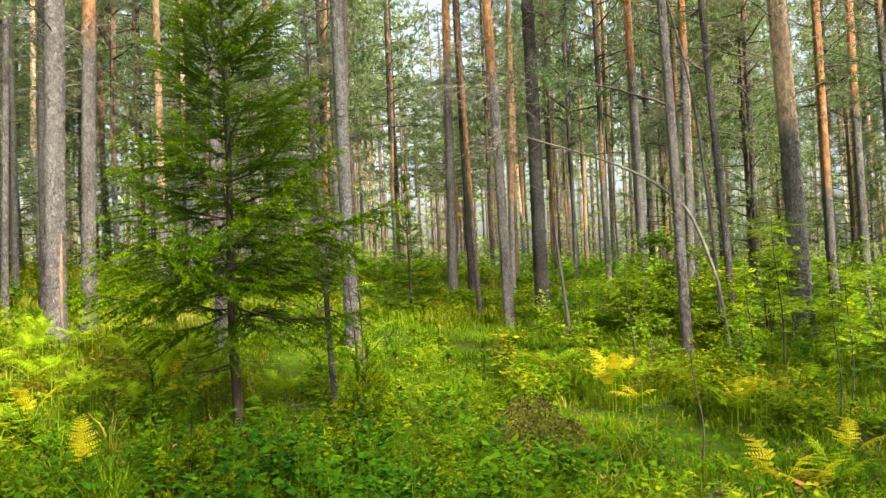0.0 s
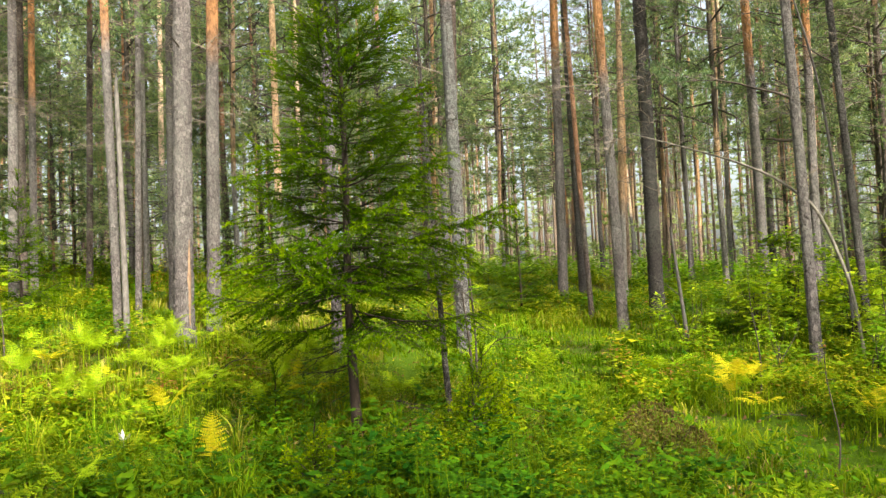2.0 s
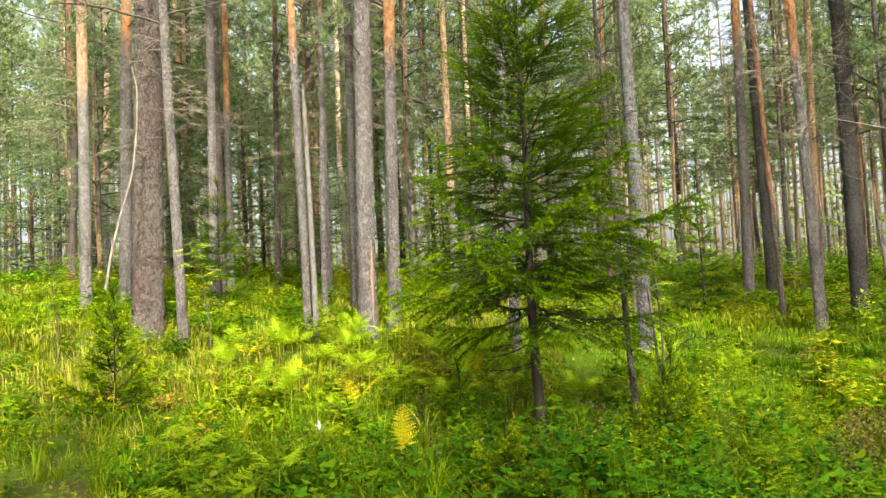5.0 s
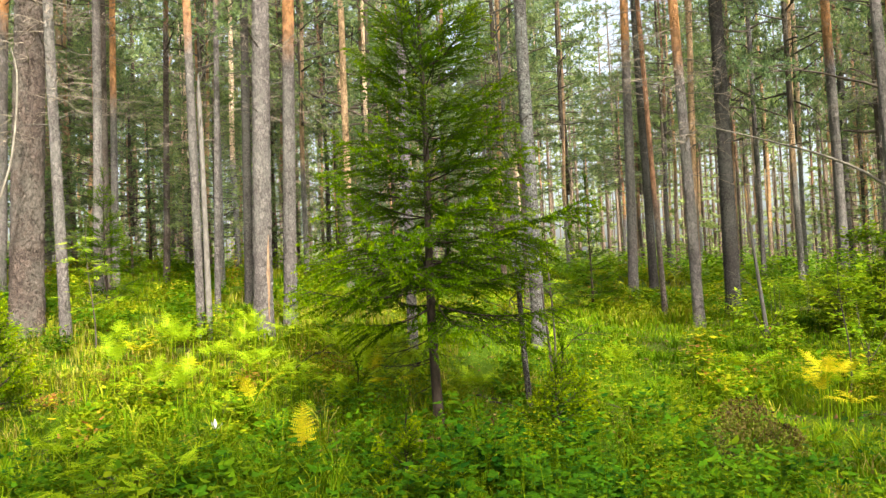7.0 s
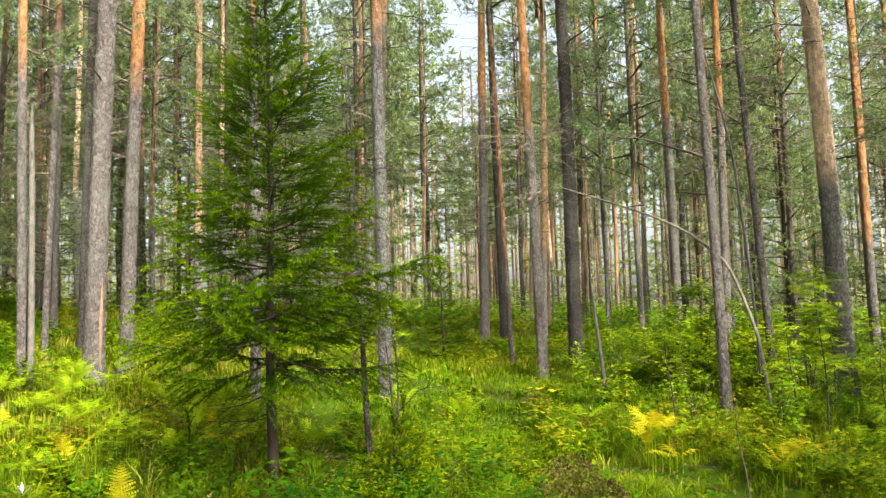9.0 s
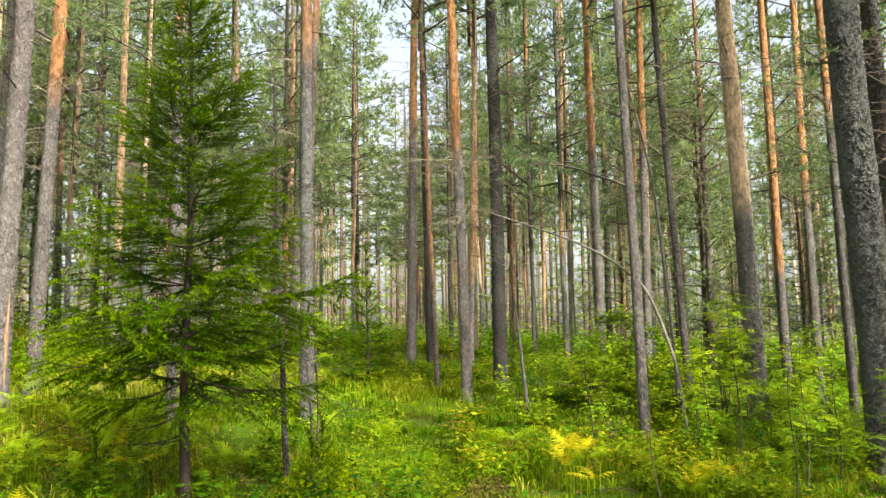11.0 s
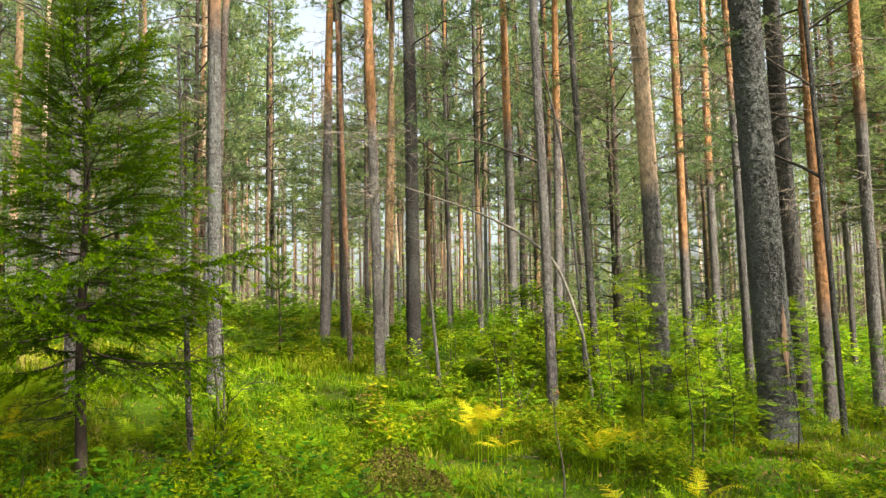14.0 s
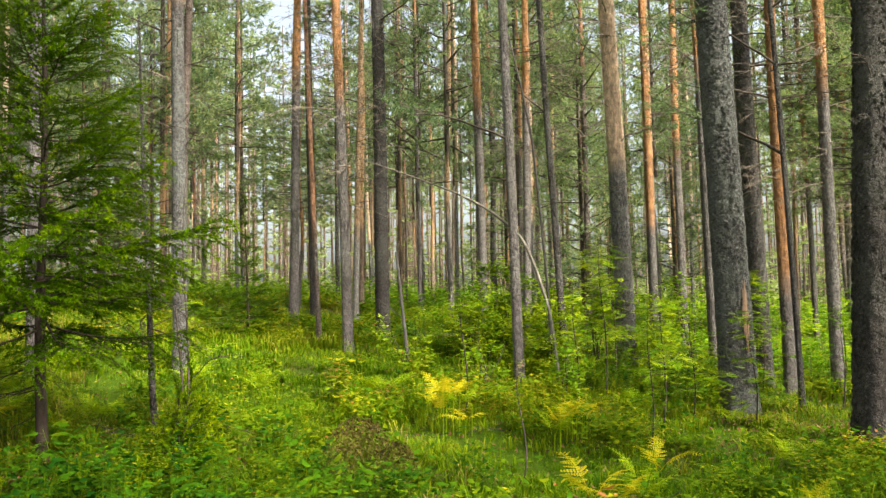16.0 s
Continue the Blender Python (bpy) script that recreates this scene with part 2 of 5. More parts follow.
# ---- mesh tools ----
class Build:
    """Collects verts and faces by numpy and makes one mesh of them."""

    def __init__(self):
        self.verts, self.faces, self.slots, self.tones, self.count = [], [], [], [], 0

    def add(self, verts, faces, slot=0, tone=0.5):
        verts = np.asarray(verts, float).reshape(-1, 3)
        faces = np.asarray(faces, int) + self.count
        self.verts.append(verts)
        self.faces.append(faces)
        self.slots.append(np.full(len(faces), slot))
        self.tones.append(np.broadcast_to(np.asarray(tone, float), (len(verts),)))
        self.count += len(verts)

    def tube(self, points, radii, sides=6, slot=0, tone=0.5):
        p = np.asarray(points, float)
        r = np.broadcast_to(np.asarray(radii, float), (len(p),))
        d = np.gradient(p, axis=0)
        d /= np.linalg.norm(d, axis=1)[:, None] + 1e-9
        ref = np.where(np.abs(d[:, 2:3]) > 0.9, [[1.0, 0, 0]], [[0, 0, 1.0]])
        u = np.cross(d, ref)
        u /= np.linalg.norm(u, axis=1)[:, None] + 1e-9
        w = np.cross(d, u)
        a = np.linspace(0, 2 * np.pi, sides, endpoint=False)
        ring = p[:, None] + r[:, None, None] * (np.cos(a)[None, :, None] * u[:, None] + np.sin(a)[None, :, None] * w[:, None])
        i, j = np.meshgrid(np.arange(len(p) - 1), np.arange(sides), indexing="ij")
        k = (j + 1) % sides
        f = np.stack([i * sides + j, i * sides + k, (i + 1) * sides + k, (i + 1) * sides + j], -1).reshape(-1, 4)
        self.add(ring.reshape(-1, 3), f, slot, np.repeat(np.broadcast_to(np.asarray(tone, float), (len(p),)), sides))

    def mesh(self, name, *mats, smooth=False, attribute="tone"):
        me = bpy.data.meshes.new(name)
        v = np.concatenate(self.verts)
        loops = np.concatenate([f.ravel() for f in self.faces])
        sizes = np.concatenate([np.full(len(f), f.shape[1]) for f in self.faces])
        starts = np.concatenate([[0], np.cumsum(sizes)[:-1]])
        me.vertices.add(len(v))
        me.vertices.foreach_set("co", v.ravel().astype(np.float32))
        me.loops.add(len(loops))
        me.loops.foreach_set("vertex_index", loops.astype(np.int32))
        me.polygons.add(len(sizes))
        me.polygons.foreach_set("loop_start", starts.astype(np.int32))
        me.polygons.foreach_set("material_index", np.concatenate(self.slots).astype(np.int32))
        if smooth:
            me.polygons.foreach_set("use_smooth", np.ones(len(sizes), bool))
        for mat in mats:
            me.materials.append(mat)
        at = me.attributes.new(attribute, "FLOAT", "POINT")
        at.data.foreach_set("value", np.concatenate(self.tones).astype(np.float32))
        me.update(calc_edges=True)
        me.validate()
        return me


def part(name, me, parent, m=None, label=""):
    ob = new(name, me)
    ob.parent = parent
    if m is not None:
        ob.matrix_basis = m
    return tagged(ob, label)


def thing(name, m, label, category, group="", kind=""):
    ob = new(name)
    ob.empty_display_size = 0.1
    ob.matrix_basis = m
    return tagged(ob, label, category, group, kind)


def unit(v):
    return v / (np.linalg.norm(v, axis=-1, keepdims=True) + 1e-9)


def blades(build, base, along, across, length, width, bend=0.0, slot=0, tone=0.5):
    """One leaf-shaped quad pair for each row: base point, direction, side direction, length, width."""
    n = len(base)
    length, width = np.broadcast_to(length, (n,))[:, None], np.broadcast_to(width, (n,))[:, None]
    up = unit(np.cross(across, along))
    bend = np.broadcast_to(bend, (n,))[:, None]
    mid = base + along * length * 0.45 + up * bend * length * 0.4
    tip = base + along * length * 0.96
    v = np.stack([base, mid + across * width / 2, tip, mid - across * width / 2], 1)
    f = np.arange(n)[:, None] * 4
    faces = np.concatenate([f + [[0, 1, 2]], f + [[0, 2, 3]]])
    t = np.repeat(np.broadcast_to(tone, (n,)), 4)
    build.add(v.reshape(-1, 3), faces, slot, t)


def leaves6(build, base, along, across, length, width, droop=0.2, slot=0, tone=0.5):
    """One pointed, arched leaf of four triangles for each row."""
    n = len(base)
    length, width = np.broadcast_to(length, (n,))[:, None], np.broadcast_to(width, (n,))[:, None]
    up = unit(np.cross(across, along))
    d = np.broadcast_to(droop, (n,))[:, None] * length
    a = base + along * length * 0.28 + up * d * 0.35
    c = base + along * length * 0.62 + up * d * 0.2
    tip = base + along * length - up * d * 0.5
    v = np.stack([base, a + across * width * 0.5, a - across * width * 0.5, c + across * width * 0.4, c - across * width * 0.4, tip], 1)
    f = np.arange(n)[:, None] * 6
    faces = np.concatenate([f + [[0, 1, 2]], f + [[1, 3, 4]], f + [[1, 4, 2]], f + [[3, 5, 4]]])
    build.add(v.reshape(-1, 3), faces, slot, np.repeat(np.broadcast_to(tone, (n,)), 6))


def spikes(build, base, along, across, length, width, slot=0, tone=0.5):
    """One thin triangle for each row."""
    n = len(base)
    length, width = np.broadcast_to(length, (n,))[:, None], np.broadcast_to(width, (n,))[:, None]
    v = np.stack([base + across * width / 2, base + along * length, base - across * width / 2], 1)
    build.add(v.reshape(-1, 3), np.arange(3 * n).reshape(-1, 3), slot, np.repeat(np.broadcast_to(tone, (n,)), 3))


def sphere(n):
    return unit(rng.normal(size=(n, 3)))


# ---- ground ----
def rise(x, y):
    """The forest floor: nearly flat round the camera, then up gently to the far side and to the left."""
    x, y = np.asarray(x, float), np.asarray(y, float)
    r = np.hypot(x, y)
    k = np.minimum(1, 24 / np.maximum(r, 0.01)) ** 0.7
    u = np.clip((r - 4) / 9, 0, 1)
    return (0.06 * y - 0.08 * x) * k * u * u * (3 - 2 * u)


def bumps(x, y):
    return 0.05 * np.sin(1.3 * x + 0.7 * y) * np.sin(0.9 * y - 0.4 * x) + 0.025 * np.sin(3.7 * x + 1.1) * np.sin(4.1 * y - 2.0 * x)


def height(x, y):
    return rise(x, y) + bumps(x, y)


radii = np.concatenate([[0.0], np.geomspace(0.6, 900, 95)])
turns = np.linspace(0, 2 * np.pi, 145)[:-1]
gr, ga = np.meshgrid(radii[1:], turns, indexing="ij")
gx, gy = gr * np.sin(ga), gr * np.cos(ga)
gv = np.concatenate([[[0, 0, float(height(0, 0))]], np.stack([gx, gy, height(gx, gy)], -1).reshape(-1, 3)])
gi, gj = np.meshgrid(np.arange(94), np.arange(144), indexing="ij")
gk = (gj + 1) % 144
b = Build()
b.add(gv, np.stack([1 + gi * 144 + gj, 1 + (gi + 1) * 144 + gj, 1 + (gi + 1) * 144 + gk, 1 + gi * 144 + gk], -1).reshape(-1, 4)[:, ::-1])
b.add(gv[:145], [[0, 1 + j, 1 + (j + 1) % 144] for j in range(144)][::-1])
ground = new("ground", b.mesh("ground", FLOOR, smooth=True))
tagged(ground, "uneven mossy forest floor with brown needle litter", "ground", kind="structure")


# ---- pines ----
def trunk_mesh(dia, tall, lean, upper_from, mat, fine=False, seed=0, wobble=0.012, coarse=False):
    """A tapered, slightly crooked trunk with a root flare; plates stand out where it is seen close by."""
    sides = 40 if fine else 8 if coarse else 14
    z = np.concatenate([np.arange(0, 7.5, 0.045 if fine else 0.7 if coarse else 0.25), np.arange(7.5, tall, 1.2), [tall]])
    r = dia / 2 * (1.06 - 0.22 * np.minimum(z, 7) / 7) * np.clip((tall - z) / (tall - 6.5), 0.03, 1) ** 0.8
    r = r * (1 + 0.14 * np.exp(-z / 0.25))
    sway = wobble * np.stack([np.sin(z * 0.55 + seed) - math.sin(seed), np.cos(z * 0.47 + 2 * seed) - math.cos(2 * seed)], -1) * np.minimum(z / 4, 1)[:, None]
    a = np.linspace(0, 2 * np.pi, sides, endpoint=False)
    rr = r[:, None] * (1 + 0.04 * np.sin(a * 2 + seed)[None] + 0.03 * np.sin(a * 3 + z[:, None] * 0.8 + seed) + 0.12 * np.exp(-z[:, None] / 0.2) * np.maximum(0, np.sin(a * 5 + seed))[None])
    if fine:
        for i in range(len(z)):
            if z[i] > 7:
                break
            for j in range(sides):
                q = Vector((math.cos(a[j]) * dia * 9, math.sin(a[j]) * dia * 9, z[i] * 7.5 + seed * 7))
                d, _ = noise.voronoi(q * 1.15)
                rr[i, j] += -0.012 + 0.02 * min(1.0, (d[1] - d[0]) * 3) + 0.008 * noise.noise(q * 2.1)
    x = sway[:, 0, None] + lean[0] * z[:, None] + rr * np.cos(a)
    y = sway[:, 1, None] + lean[1] * z[:, None] + rr * np.sin(a)
    v = np.stack([x, y, np.broadcast_to(z[:, None], x.shape)], -1)
    i, j = np.meshgrid(np.arange(len(z) - 1), np.arange(sides), indexing="ij")
    k = (j + 1) % sides
    b = Build()
    up = np.clip((z - upper_from) / 1.6 + 0.5, 0, 1)
    b.add(v.reshape(-1, 3), np.stack([i * sides + j, i * sides + k, (i + 1) * sides + k, (i + 1) * sides + j], -1).reshape(-1, 4), 0, np.repeat(up, sides))
    me = b.mesh("trunk", mat, smooth=True, attribute="upper")
    return me, lambda h: (lean[0] * h + np.interp(h, z, sway[:, 0]), lean[1] * h + np.interp(h, z, sway[:, 1]), h)


def limb(b, start, azimuth, length, lift, droop, radius, sides=4, steps=7, slot=0):
    """A bent limb; returns its points."""
    s = np.linspace(0, 1, steps)
    out = length * s
    zz = length * (lift * s - droop * s * s)
    wig = length * (0.04 * np.sin(s * 7 + azimuth * 5) + 0.025 * np.sin(s * 19 + azimuth * 11)) * s
    zz = zz + 0.025 * length * np.sin(s * 15 + azimuth * 7) * s
    p = np.stack([math.cos(azimuth) * out - math.sin(azimuth) * wig, math.sin(azimuth) * out + math.cos(azimuth) * wig, zz], -1) + np.asarray(start)
    b.tube(p, radius * (1 - 0.85 * s), sides, slot)
    return p


def needle_tufts(b, points, per, length, width, slot=1, tone=0.5):
    """Round brushes of long needles at the points."""
    n = len(points)
    d = sphere(n * per)
    d[:, 2] = np.abs(d[:, 2]) * 0.9 - 0.25
    d = unit(d)
    side = unit(np.cross(d, sphere(n * per)))
    base = np.repeat(points, per, 0) + d * 0.02
    spikes(b, base, d, side, length * rng.uniform(0.6, 1.1, n * per), width, slot, np.repeat(np.broadcast_to(tone, (n,)), per) + rng.normal(0, 0.08, n * per))


def shoots(b, start, end, per, length, width, slot=1, tone=0.5):
    """Brushes of needles all round short shoots, pointing forward."""
    n = len(start)
    axis = np.repeat(end - start, per, 0)
    u = rng.random(n * per)[:, None]
    radial = sphere(n * per)
    d = unit(unit(axis) * 0.6 + radial)
    base = np.repeat(start, per, 0) + axis * u
    spikes(b, base, d, unit(np.cross(d, sphere(n * per))), length * rng.uniform(0.6, 1.15, n * per), width, slot, np.repeat(np.broadcast_to(tone, (n,)), per) + rng.normal(0, 0.07, n * per))


def crown_mesh(tall, spread, limbs, tufts, per, length, width, hang=0.0, cone=0.0, twig=0.3):
    """A pine crown from z = 0 to tall: bent limbs, side twigs that end in fluffy brushes, gaps between."""
    b = Build()
    starts, ends, tones = [], [], []
    b.tube(np.array([[0, 0, -0.4], [0, 0, tall * 0.5], [0.05, 0, tall]]), [0.07, 0.05, 0.01], 5, 0)
    for n in range(limbs):
        h = (n + rng.uniform(0, 1)) / limbs
        shape = (0.35 + 0.65 * math.sin(math.pi * min(1, 0.22 + 0.78 * h)) ** 0.8) * (1 - cone) + cone * (1.08 - h)
        reach = spread * shape * rng.uniform(0.5, 1.2)
        az = n * 2.4 + rng.uniform(-0.6, 0.6)
        p = limb(b, (0, 0, h * tall * 0.97), az, reach, rng.uniform(0.0, 0.6) + 0.4 * h - hang, rng.uniform(-0.15, 0.3), 0.026 * (1.2 - h), 3, 5)
        for t in range(tufts):
            s = 1.0 if t == 0 else rng.uniform(0.3, 1.0)
            q = np.array([np.interp(s, np.linspace(0, 1, 5), p[:, i]) for i in range(3)])
            turn = az + (-1, 1)[t % 2] * rng.uniform(0.3, 1.3)
            way = np.array([math.cos(turn), math.sin(turn), rng.uniform(-0.35, 0.75)])
            e = q + way * twig * rng.uniform(0.4, 1.5) * (1.15 - 0.5 * s)
            b.tube(np.stack([q, e]), [0.007, 0.003], 3, 0)
            # darker inner crown is set by tuft tone, lighter towards limb ends
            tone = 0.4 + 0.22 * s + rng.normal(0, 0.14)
            for k in range(4):
                c = e + rng.normal(0, 0.09, 3)
                d = unit(way + rng.normal(0, 0.7, 3) + (0, 0, 0.35))
                starts.append(c)
                ends.append(c + d * rng.uniform(0.08, 0.2))
                tones.append(tone)
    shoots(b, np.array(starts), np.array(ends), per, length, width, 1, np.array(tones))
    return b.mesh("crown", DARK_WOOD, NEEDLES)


CROWNS = [crown_mesh(7.5, 2.0, 40, 6, 13, 0.09, 0.021) for k in range(3)]
LOW_FINE = [crown_mesh(7.0, 1.7, 44, 6, 13, 0.085, 0.022, 0.2, 0.4) for k in range(3)]
DENSE_CROWNS = [crown_mesh(7.0, 1.6, 54, 7, 13, 0.085, 0.021, 0.12, 0.6, 0.26) for k in range(4)]
FAR_CROWNS = [crown_mesh(8.0, 2.0, 38, 6, 9, 0.13, 0.038) for k in range(4)]
LOW_CROWNS = [crown_mesh(7.0, 1.7, 42, 6, 9, 0.13, 0.037, 0.2, 0.4) for k in range(4)]


def skirt_mesh(seed, tall, count):
    """The dead, finely forked lower branches of a crowded pine, from z = 0 to tall."""
    b = Build()
    r = np.random.default_rng(seed)
    tips, ways = [], []
    for k in range(count):
        az = r.uniform(0, 6.28)
        size = r.uniform(0.5, 1.5)
        p = limb(b, (0, 0, tall * r.random()), az, size, r.uniform(-0.25, 0.45), 0.2, 0.009, 3, 5)
        for j in range(6):
            i = 1 + j % 4
            q = limb(b, p[i], az + (-1, 1)[j % 2] * r.uniform(0.4, 1.2), size * r.uniform(0.2, 0.5), r.uniform(-0.5, 0.5), 0.3, 0.0055, 3, 3)
            for e in (q[1], q[2], q[2]):
                tips.append(e)
                ways.append(unit(q[2] - q[0] + r.normal(0, 0.3, 3) * size))
    tips, ways = np.array(tips), np.array(ways)
    spikes(b, tips, ways, unit(np.cross(ways, r.normal(size=ways.shape))), r.uniform(0.12, 0.35, len(tips)), 0.007)
    return b.mesh("dead_brush", TWIG_WOOD)


SKIRTS = [skirt_mesh(60 + k, 3.0, 15) for k in range(4)]


def live_branch_mesh(length, seed):
    """A pine branch along +x, bare near the trunk, with brushes of needles toward its end."""
    b = Build()
    r = np.random.default_rng(seed)
    p = limb(b, (0, 0, 0), 0.0, length, r.uniform(-0.1, 0.35), 0.15, 0.018, 4, 8)
    pts = []
    for k in range(8):
        i = 3 + k % 4
        q = limb(b, p[i], (-1, 1)[k % 2] * r.uniform(0.4, 1.1), length * r.uniform(0.2, 0.42), r.uniform(-0.1, 0.4), 0.15, 0.008, 3, 4)
        pts += [q[1], q[2], q[3], q[2] + r.normal(0, 0.06, 3), q[3] + r.normal(0, 0.08, 3)]
    pts += [p[5], p[6], p[7]]
    pts = np.array(pts)
    shoots(b, pts, pts + unit(r.normal(size=pts.shape) + (0.8, 0, 0.5)) * 0.13, 17, 0.075, 0.011, 1, 0.4 + r.normal(0, 0.1, len(pts)))
    return b.mesh("live_branch", DARK_WOOD, NEEDLES)


LIVE_BRANCHES = [live_branch_mesh(1.5, 40 + k) for k in range(5)]


def dead_branch_mesh(seed, up, twigs=6):
    """A bare dead side branch, about a metre long, with forked twigs."""
    b = Build()
    r = random.Random(seed)
    p = limb(b, (0, 0, 0), 0.0, 1.0, up, 0.2, 0.011, 4, 9)
    for k in range(twigs):
        i = r.randint(2, 7)
        q = limb(b, p[i], r.choice((-1, 1)) * r.uniform(0.4, 1.0), r.uniform(0.2, 0.45), r.uniform(-0.3, 0.4), 0.2, 0.006, 3, 4)
        limb(b, q[2], r.uniform(-1.2, 1.2), 0.15, 0.1, 0.2, 0.003, 3, 3)
    return b.mesh("dead_branch", DEAD_WOOD if seed % 2 else DARK_WOOD)


DEAD_BRANCHES = [dead_branch_mesh(k, (0.5, 0.3, 0.05, 0.7, -0.1, 0.4)[k]) for k in range(6)]


def bark_plates(dia, axis, count, low, high, size, proud, mat, upper_from, seed):
    """Loose bark scales standing off the trunk, each with its own edge."""
    r = np.random.default_rng(seed)
    b = Build()
    h = low + (high - low) * r.random(count)
    a = r.uniform(0, 2 * np.pi, count)
    corners = 6
    ring = np.linspace(0, 2 * np.pi, corners, endpoint=False)
    for k in range(count):
        cx, cy, _ = axis(h[k])
        rad = dia / 2 * (1.06 - 0.22 * min(h[k], 7) / 7) * 0.985
        w, t = size * r.uniform(0.5, 1.2), size * r.uniform(0.7, 1.9)
        wob = r.uniform(0.7, 1.25, corners)
        u, v = np.cos(ring) * wob * w * 0.5, np.sin(ring) * wob * t * 0.5
        lift = proud * r.uniform(0.4, 1.2)
        tip = r.normal(0, 0.25, 2) * lift
        rows = []
        for shrink, off in ((1.0, -0.004), (0.8, lift)):
            ang = a[k] + u * shrink / rad
            rr = rad + off + (u * tip[0] / w + v * tip[1] / t if off > 0 else 0)
            rows.append(np.stack([cx + rr * np.cos(ang), cy + rr * np.sin(ang), h[k] + v * shrink], -1))
        verts = np.concatenate(rows)
        i = np.arange(corners)
        j = (i + 1) % corners
        tone = np.clip((h[k] - upper_from) / 1.6 + 0.5, 0, 1)
        b.add(verts, np.stack([i, j, corners + j, corners + i], -1), 0, tone)
        b.add(rows[1], [[0, 1, 2, 3], [0, 3, 4, 5]], 0, tone)
    return b.mesh("flaking_bark", mat, attribute="upper")


pines = random.Random(11)


def pine(x, y, dia, lean_x, lean_y, mat, upper_from, label, tall=17.0, crown_from=8.5, fine=False, dead=(2.5, 8.0), branches=10, group="pine trees", plates=0, plate=0.05, proud=0.008, big=1.0, scar=None, live=5):
    tree = thing("pine_tree", pose(x, y, float(height(x, y)) - 0.03), label, "tree", group)
    seed = pines.uniform(0, 6)
    me, axis = trunk_mesh(dia, tall, (lean_x, lean_y), upper_from, BARK[mat], fine, seed)
    trunk = part("trunk", me, tree)
    if plates:
        tagged(part("flaking_bark", bark_plates(dia, axis, plates, 0.05, 8.0, plate, proud, BARK[mat], upper_from, plates), trunk), kind="stuff")
    if scar:
        turn, low, high, wide = scar
        zz = np.linspace(low, high, 12)
        half = wide / 2 * np.sin(np.linspace(0.15, math.pi - 0.1, 12)) * (1 + 0.25 * np.sin(np.arange(12) * 2.3))
        rows = []
        for side in (-1, -0.4, 0.4, 1):
            ang = radians(turn) + side * half / (dia / 2)
            rad = dia / 2 * 1.06 + (0.012 if abs(side) < 1 else 0.001)
            centre = np.array([axis(h) for h in zz])
            rows.append(np.stack([centre[:, 0] + rad * np.cos(ang), centre[:, 1] + rad * np.sin(ang), zz], -1))
        b = Build()
        i, j = np.meshgrid(np.arange(3), np.arange(11), indexing="ij")
        b.add(np.concatenate(rows), np.stack([i * 12 + j, (i + 1) * 12 + j, (i + 1) * 12 + j + 1, i * 12 + j + 1], -1).reshape(-1, 4))
        part("scar", b.mesh("scar", TORN_WOOD, smooth=True), trunk, None, "torn strip of bare wood")
    if crown_from:
        cx, cy, cz = axis(crown_from)
        s = (tall + 0.5 - crown_from) / 7.5
        wide = pines.uniform(0.8, 1.15)
        part("crown", pines.choice(FAR_CROWNS if crown_from > 8 else CROWNS), tree, pose(cx, cy, cz, 0, 0, pines.uniform(0, 360)) @ Matrix.Diagonal((wide, wide, s, 1)))
    for k in range(branches):
        h = pines.uniform(*dead)
        bx, by, bz = axis(h)
        az = pines.uniform(0, 360)
        size = pines.uniform(0.3, 0.95) * (0.6 + dia) * big
        reach = dia * 0.42
        at = pose(bx + reach * math.cos(radians(az)), by + reach * math.sin(radians(az)), bz, 0, pines.uniform(-15, 15), az) @ Matrix.Scale(size, 4)
        part("dead_branch", pines.choice(DEAD_BRANCHES if big == 1 else DEAD_BRANCHES[::2]), tree, at)
    away = math.hypot(x, y)
    if away > 11.5 and branches:
        tagged(part("dead_brush", pines.choice(SKIRTS), tree, pose(*axis(0.15 * away + pines.uniform(0.4, 1.6)), 0, 0, pines.uniform(0, 360))), kind="stuff")
    for k in range(live):
        bx, by, bz = axis(pines.uniform(0.2 * away + 0.9, 0.2 * away + 6.5))
        part("live_branch", pines.choice(LIVE_BRANCHES), tree, pose(bx, by, bz, 0, pines.uniform(-25, 15), pines.uniform(0, 360)) @ Matrix.Scale(pines.uniform(0.6, 1.25), 4))
    return tree


# sun on this upper trunk is put into the pale bark colour
pine(-11.45, 9.83, 0.204, 0.004, 0.005, "pale", 4.0, "pale grey-barked pine, sunlit peach high up")
pine(-8.66, 8.44, 0.396, 0.018, 0.019, "red", 6.5, "pine with red-brown bark all over", fine=True, plates=900, plate=0.06, proud=0.009, live=0, tall=20.0, crown_from=10.0)
pine(-7.97, 8.41, 0.140, -0.023, -0.021, "grey", 7.0, "grey-barked pine, orange high up", plates=300, plate=0.035, proud=0.005)
pine(-12.49, 11.67, 0.244, 0.020, 0.021, "grey", 5.2, "pine with grey bark and a reddish upper trunk")
pine(-10.27, 11.72, 0.156, 0.005, 0.005, "grey", 7.0, "grey-barked pine, orange high up")
pine(-11.15, 12.95, 0.195, 0.003, 0.002, "red", 6.5, "pine with red-brown bark all over")
pine(-11.64, 13.84, 0.142, 0.008, 0.006, "grey", 4.2, "slender pine with a bright orange upper trunk")
pine(-12.03, 16.08, 0.143, 0.020, 0.015, "red", 6.5, "pine with red-brown bark all over")
pine(-6.36, 9.07, 0.118, -0.014, -0.010, "grey", 4.2, "slender pine with a bright orange upper trunk", plates=250, plate=0.035, proud=0.005)
